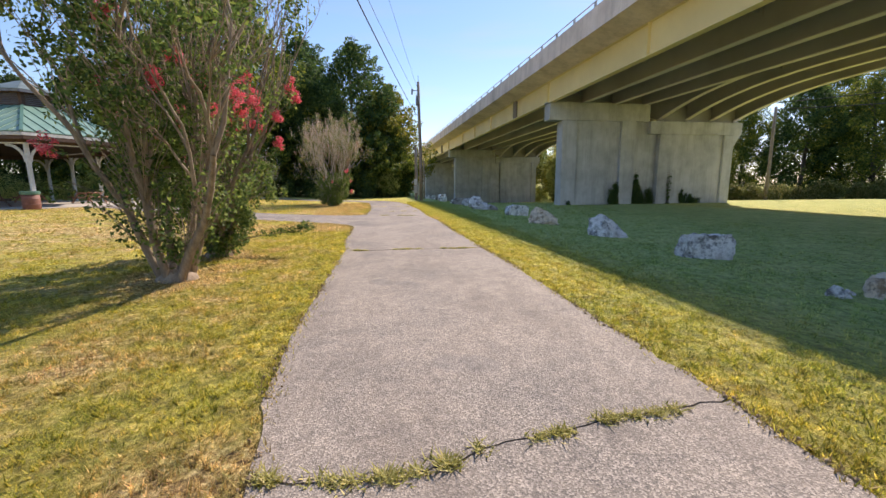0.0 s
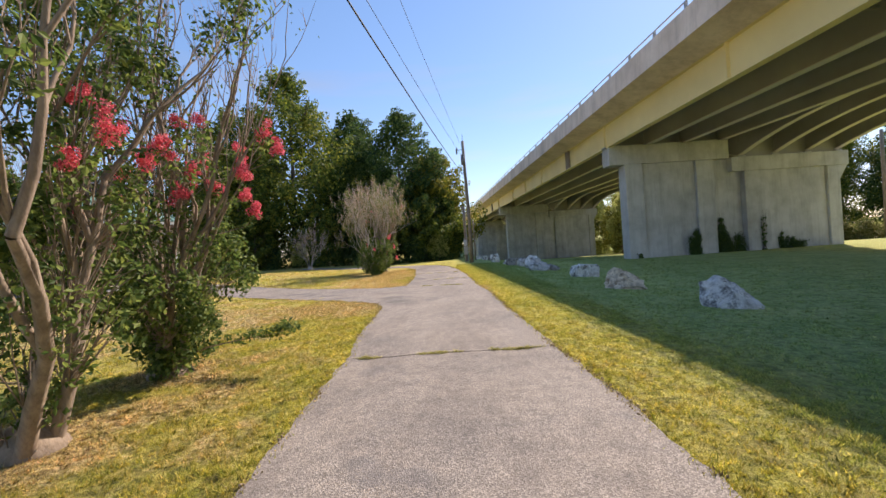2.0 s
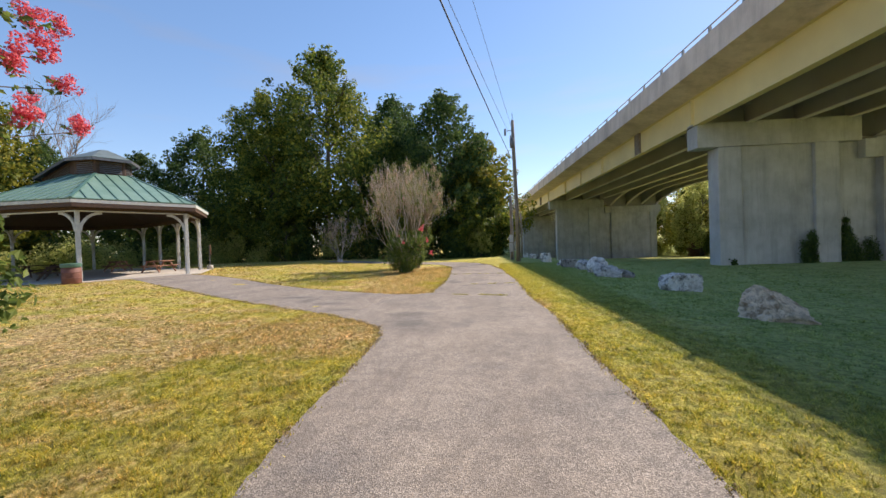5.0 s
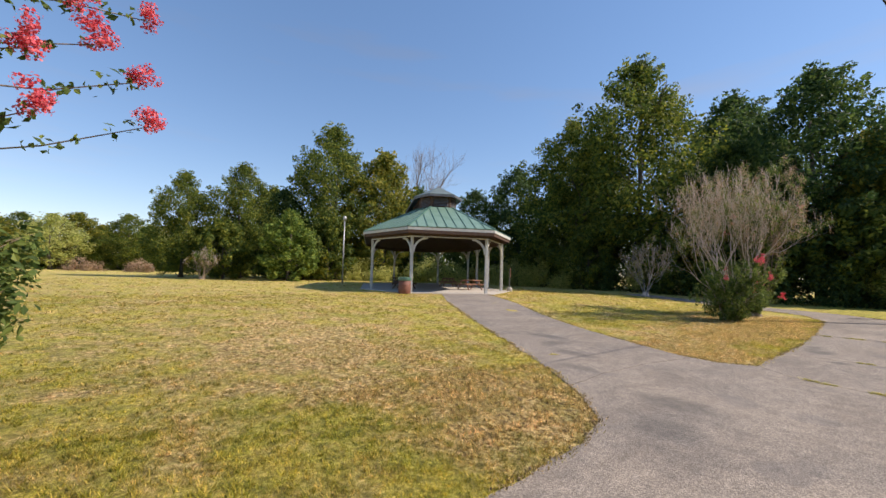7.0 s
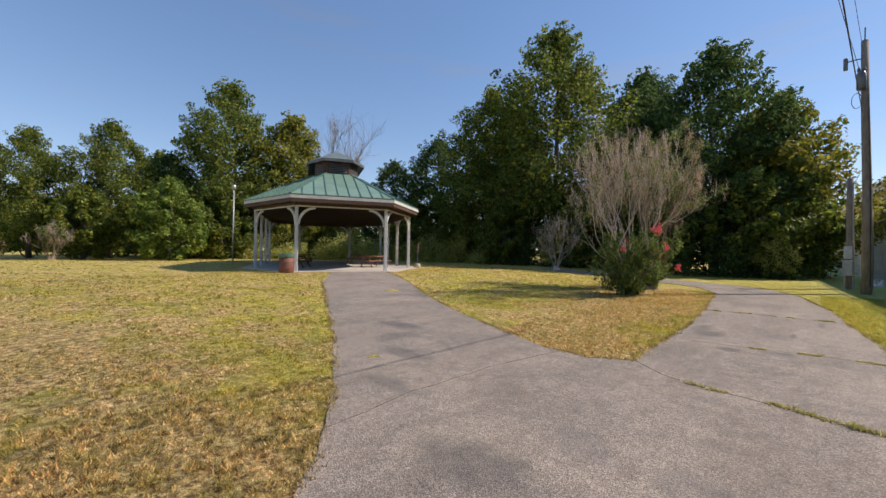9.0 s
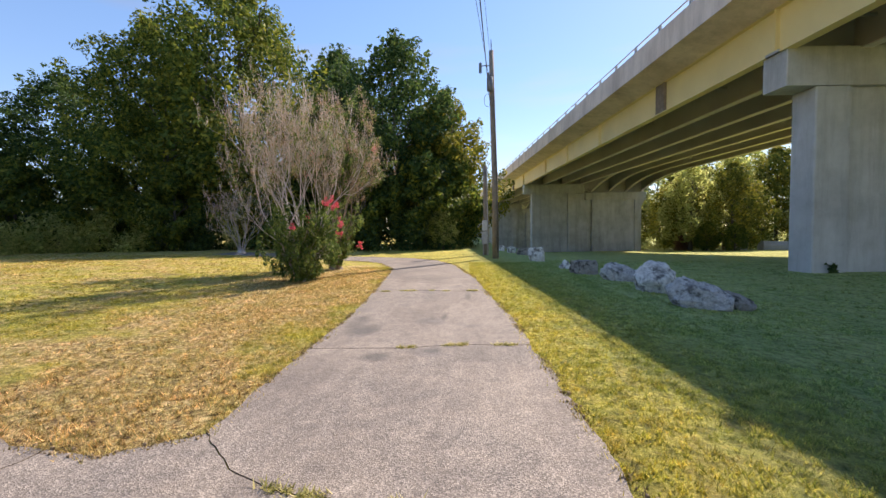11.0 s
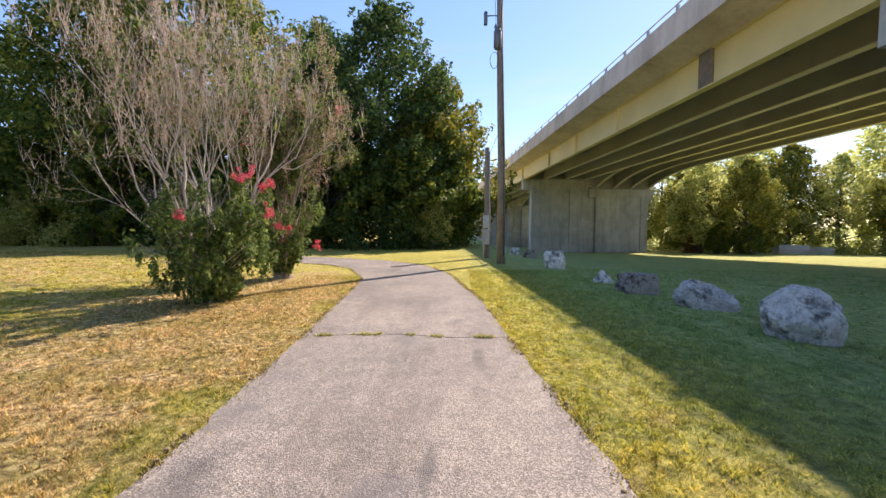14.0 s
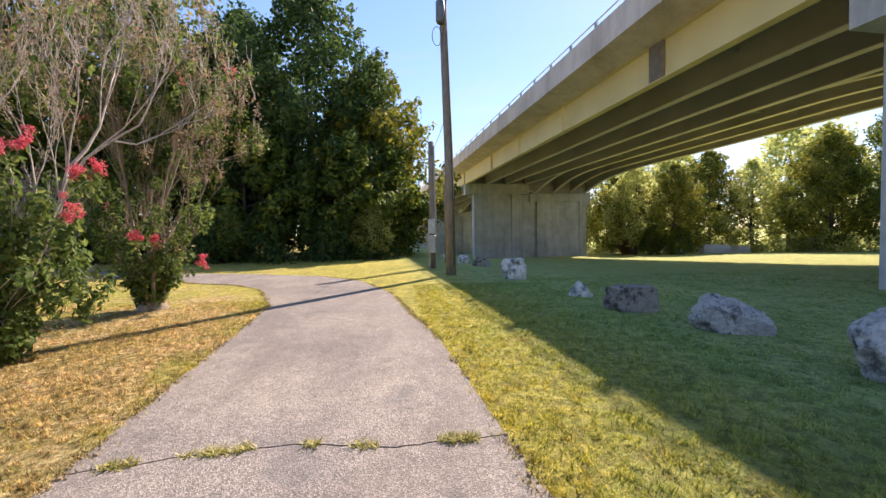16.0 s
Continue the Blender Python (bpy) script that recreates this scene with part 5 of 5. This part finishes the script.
def vine(v, z1, w, seed, u=-1.12):
    """Ivy and dry stems climbing a pier from the ground."""
    rng = np.random.default_rng(seed)
    z0 = under(v, u) - 0.02
    t = thing("climbing_vine", BRIDGE @ pose(v, u, z0), "dark climbing vine at the foot of the concrete pier", "vine", "vines on the pier")
    g, cl = Geo(), []
    for k in range(5):
        x, h = rng.normal() * w * 0.3, z1 * (0.6 + 0.4 * rng.random())
        pts = [(x * (1 + 0.2 * i) + rng.normal() * 0.05, -0.03, h * i / 5) for i in range(6)]
        g.tube(pts, [0.02, 0.018, 0.015, 0.012, 0.008, 0.004], 5)
        cl += [(px, -0.08, pz, w * (0.40 - 0.22 * pz / z1)) for px, _, pz in pts[:-1]]
    part("vine_stem", g, BARK, t)
    v_, f_ = leaf_cloud(rng, cl, int(2400 * w * z1) + 250, 0.05, 0.1, 0.6, 0.0)
    v_[:, 1] = np.minimum(v_[:, 1] * 0.5, -0.01)
    leaf_part("foliage", v_, f_, LEAF_PINE, t)


shrub_row("tan_shrub", [(-86, 2), (-84, 6)], 0.8, 2.0, 0.8, 120, 0.10, LEAF_TAN, 79, "dry tan shrubs along the field's edge", "shrub")
shrub_row("tan_shrub", [(-80, 10), (-78, 13)], 0.8, 2.0, 0.8, 120, 0.10, LEAF_TAN, 80, "dry tan shrubs along the field's edge", "shrub")
for v, z1, w, seed, u in ((6.0, 2.3, 0.95, 71, -1.12), (8.2, 3.1, 0.9, 72, -0.70), (9.4, 2.2, 1.4, 73, -0.70), (11.3, 3.0, 0.25, 74, -1.12), (13.0, 1.5, 0.6, 75, -0.92), (13.9, 0.8, 0.9, 76, -0.92), (1.9, 0.5, 0.2, 77, -1.12)):
    vine(v, z1, w, seed, u)
brush = shrub_row("dry_shrub", [(31.5, 78.0), (33.5, 78.0)], 1.2, 2.4, 0.6, 240, 0.08, LEAF_RUSSET, 78, "brown shrub beside the far pier", "shrub")


def barrier(x, y, w, h, d, turn, label):
    t = Geo().quadstrip([[(-w / 2, -d / 2, -0.1), (w / 2, -d / 2, -0.1), (w / 2, d / 2, -0.1), (-w / 2, d / 2, -0.1)], [(-w / 2 + 0.03, -d / 2, h * 0.5), (w / 2 - 0.05, -d / 2, h * 0.5), (w / 2 - 0.05, d / 2, h * 0.5), (-w / 2 + 0.03, d / 2, h * 0.5)], [(-w / 2 + 0.1, -d * 0.35, h), (w / 2 - 0.15, -d * 0.35, h * 0.93), (w / 2 - 0.15, d * 0.35, h * 0.93), (-w / 2 + 0.1, d * 0.35, h)]])
    ob = part("concrete_block", t, SLAB)
    ob.matrix_world = pose(x, y, hz(x, y), 0, 0, turn)
    return tagged(ob, label, "concrete block", "concrete blocks by the field")


for x, y, w, h, d, turn in ((38.5, 76.0, 3.0, 2.2, 1.2, 10), (42.5, 74.0, 3.6, 1.2, 1.5, -8), (45.0, 72.5, 2.4, 0.9, 1.2, 20), (52.0, 70.0, 3.4, 1.8, 1.4, -20)):
    barrier(x, y, w, h, d, turn, "weathered pale concrete block before the brush")


# ---- blades of grass ----
def scatter(rng, n, x0, x1, y0, y1):
    """Places of blades, gathered in small tufts of uneven spread."""
    k = max(1, n // 9)
    hx, hy, hs = x0 + (x1 - x0) * rng.random(k), y0 + (y1 - y0) * rng.random(k), 0.012 + 0.03 * rng.random(k)
    i = rng.integers(0, k, n)
    x, y = hx[i] + rng.normal(size=n) * hs[i], hy[i] + rng.normal(size=n) * hs[i]
    keep = ~inside(ALL_PATH, x, y)
    return x[keep], y[keep]


def blades(name, rng, x, y, tall, wide, label, base=-0.015, material=BLADES, bow=1.0):
    """Short bent blades, one triangle each, standing on the land."""
    n = len(x)
    a = rng.random(n) * 2 * math.pi
    b = a + math.pi / 2 + rng.normal(size=n) * 0.4
    clump = np.sin(x * 23 + 1.3 * np.sin(y * 17)) * np.sin(y * 21 + 1.7 * np.sin(x * 13)) + 0.6 * np.sin(x * 5.1 + 2 * np.sin(y * 3.7)) * np.sin(y * 6.3 + 1.5 * np.sin(x * 4.1))
    h = tall * (0.5 + 0.9 * rng.random(n)) * np.clip(1.0 + 0.5 * clump, 0.35, 1.8)
    w = wide * (0.6 + 0.8 * rng.random(n))
    lean = h * (0.4 + 0.9 * rng.random(n)) * bow
    z = height(x, y) + base
    v = np.empty((n, 3, 3))
    v[:, 0] = np.stack([x - np.cos(a) * w, y - np.sin(a) * w, z], 1)
    v[:, 1] = np.stack([x + np.cos(a) * w, y + np.sin(a) * w, z], 1)
    v[:, 2] = np.stack([x + np.cos(b) * lean, y + np.sin(b) * lean, z + h], 1)
    me = bpy.data.meshes.new(name)
    me.vertices.add(3 * n)
    me.vertices.foreach_set("co", v.ravel())
    me.loops.add(3 * n)
    me.loops.foreach_set("vertex_index", np.arange(3 * n))
    me.polygons.add(n)
    me.polygons.foreach_set("loop_start", np.arange(n) * 3)
    me.update()
    me.validate()
    me.materials.append(material)
    turf_marks(me, np.repeat(x, 3), np.repeat(y, 3))
    return tagged(new(name, me), label, "grass", kind="stuff")


rng = np.random.default_rng(91)
LAWN_LABEL = "short yellow-green grass blades of the mown lawn"
x, y = scatter(rng, 330000, -3.6, 0.6, 0.0, 34.0)
blades("grass", rng, x, y, 0.038, 0.0048, LAWN_LABEL)
x, y = scatter(rng, 90000, -7.0, -3.6, 1.0, 34.0)
blades("grass", rng, x, y, 0.032, 0.007, LAWN_LABEL)
x, y = scatter(rng, 300000, 1.2, 4.8, 0.5, 36.0)
blades("grass", rng, x, y, 0.033, 0.0048, LAWN_LABEL)
x, y = scatter(rng, 70000, 4.8, 8.0, 0.5, 38.0)
blades("grass", rng, x, y, 0.034, 0.007, LAWN_LABEL)
x, y = scatter(rng, 130000, -20.0, -7.0, 4.0, 40.0)
blades("grass", rng, x, y, 0.034, 0.011, LAWN_LABEL)
x, y = scatter(rng, 50000, 8.0, 16.0, 3.0, 40.0)
blades("grass", rng, x, y, 0.034, 0.011, LAWN_LABEL)
x, y = scatter(rng, 30000, -45.0, -20.0, -10.0, 42.0)
blades("grass", rng, x, y, 0.04, 0.025, LAWN_LABEL)
# taller fringe along the path's edges
pts = []
for line in (RIGHT[1:-2], LEFT[1:] + LOWER[1:-1], UPPER + LEFT2[1:-1]):
    pts += along(line, 0.012, 0.05, 3)
pts = np.array(pts)
x, y = pts[:, 0] + rng.normal(size=len(pts)) * 0.05, pts[:, 1] + rng.normal(size=len(pts)) * 0.05
blades("grass_fringe", rng, x, y, 0.036, 0.0035, "ragged grass fringe overhanging the asphalt edge", 0.0)
# dead thatch and crumbs of soil where turf meets asphalt
pts = []
for line in (RIGHT[1:-2], LEFT[1:] + LOWER[1:-1], UPPER + LEFT2[1:-1]):
    pts += along(line, 0.006, 0.03, 2)
pts = np.array(pts)
bay = np.array([noise.noise(Vector((px * 2.2, py * 2.2, 0.5))) + 0.6 * noise.noise(Vector((px * 6, py * 6, 3.5))) for px, py in pts[:, :2]])
pts = pts[bay > -0.08]
x, y = pts[:, 0] + rng.normal(size=len(pts)) * 0.035, pts[:, 1] + rng.normal(size=len(pts)) * 0.035
blades("dead_thatch", rng, x, y, 0.026, 0.006, "dead brown thatch along the asphalt edge", 0.0, THATCH)
crumbs = Geo()
for px, py in pts[::9, :2]:
    cx, cy, r = px + rng.normal() * 0.03, py + rng.normal() * 0.03, 0.006 + 0.014 * rng.random() ** 2
    cz = hz(cx, cy)
    spin = rng.random() * 6.28
    ring = [(cx + r * (0.7 + 0.5 * rng.random()) * math.cos(spin + k * 1.2566), cy + r * (0.7 + 0.5 * rng.random()) * math.sin(spin + k * 1.2566)) for k in range(5)]
    crumbs.quadstrip([[(a, b, cz - 0.01) for a, b in ring], [(cx + (a - cx) * 0.9, cy + (b - cy) * 0.9, cz + r * 0.7) for a, b in ring], [(cx + (a - cx) * 0.35, cy + (b - cy) * 0.35, cz + r) for a, b in ring]])
tagged(part("soil_crumbs", crumbs, SOIL), "dark crumbs of soil spilled over the asphalt edge", "soil", kind="stuff")
# tufts in the cracks
TUFTS = [("a", 0.02, 0.30), ("a", 0.32, 0.42), ("a", 0.5, 0.62), ("a", 0.65, 0.86), ("b", 0.05, 0.2), ("b", 0.3, 0.6), ("b", 0.7, 0.97), ("c", 0.3, 0.42), ("c", 0.55, 0.85), ("d", 0.40, 0.48), ("d", 0.60, 0.72), ("d", 0.82, 0.93), ("e", 0.02, 0.12), ("e", 0.2, 0.36), ("e", 0.5, 0.54), ("e", 0.62, 0.68), ("e", 0.78, 0.93)]
for key, t0, t1 in TUFTS:
    line = np.array(crack[key])
    n = int(430 * (t1 - t0) * 5)
    hearts = rng.random(max(2, int((t1 - t0) * 45)))
    spot = np.clip(hearts[rng.integers(0, len(hearts), n)] + rng.normal(size=n) * 0.05, 0, 1)
    t = (t0 + (t1 - t0) * spot) * (len(line) - 1)
    i = np.minimum(t.astype(int), len(line) - 2)
    p = line[i] + (line[i + 1] - line[i]) * (t - i)[:, None] + rng.normal(size=(n, 2)) * np.array([0.03, 0.026])
    ob = blades("grass_tuft", rng, p[:, 0], p[:, 1], 0.026, 0.006, "dull green grass tuft growing in an asphalt crack", 0.0, TUFT_LEAF, 1.8)
    ob["group"] = "grass tufts in the cracks"
    ob["kind"] = ""
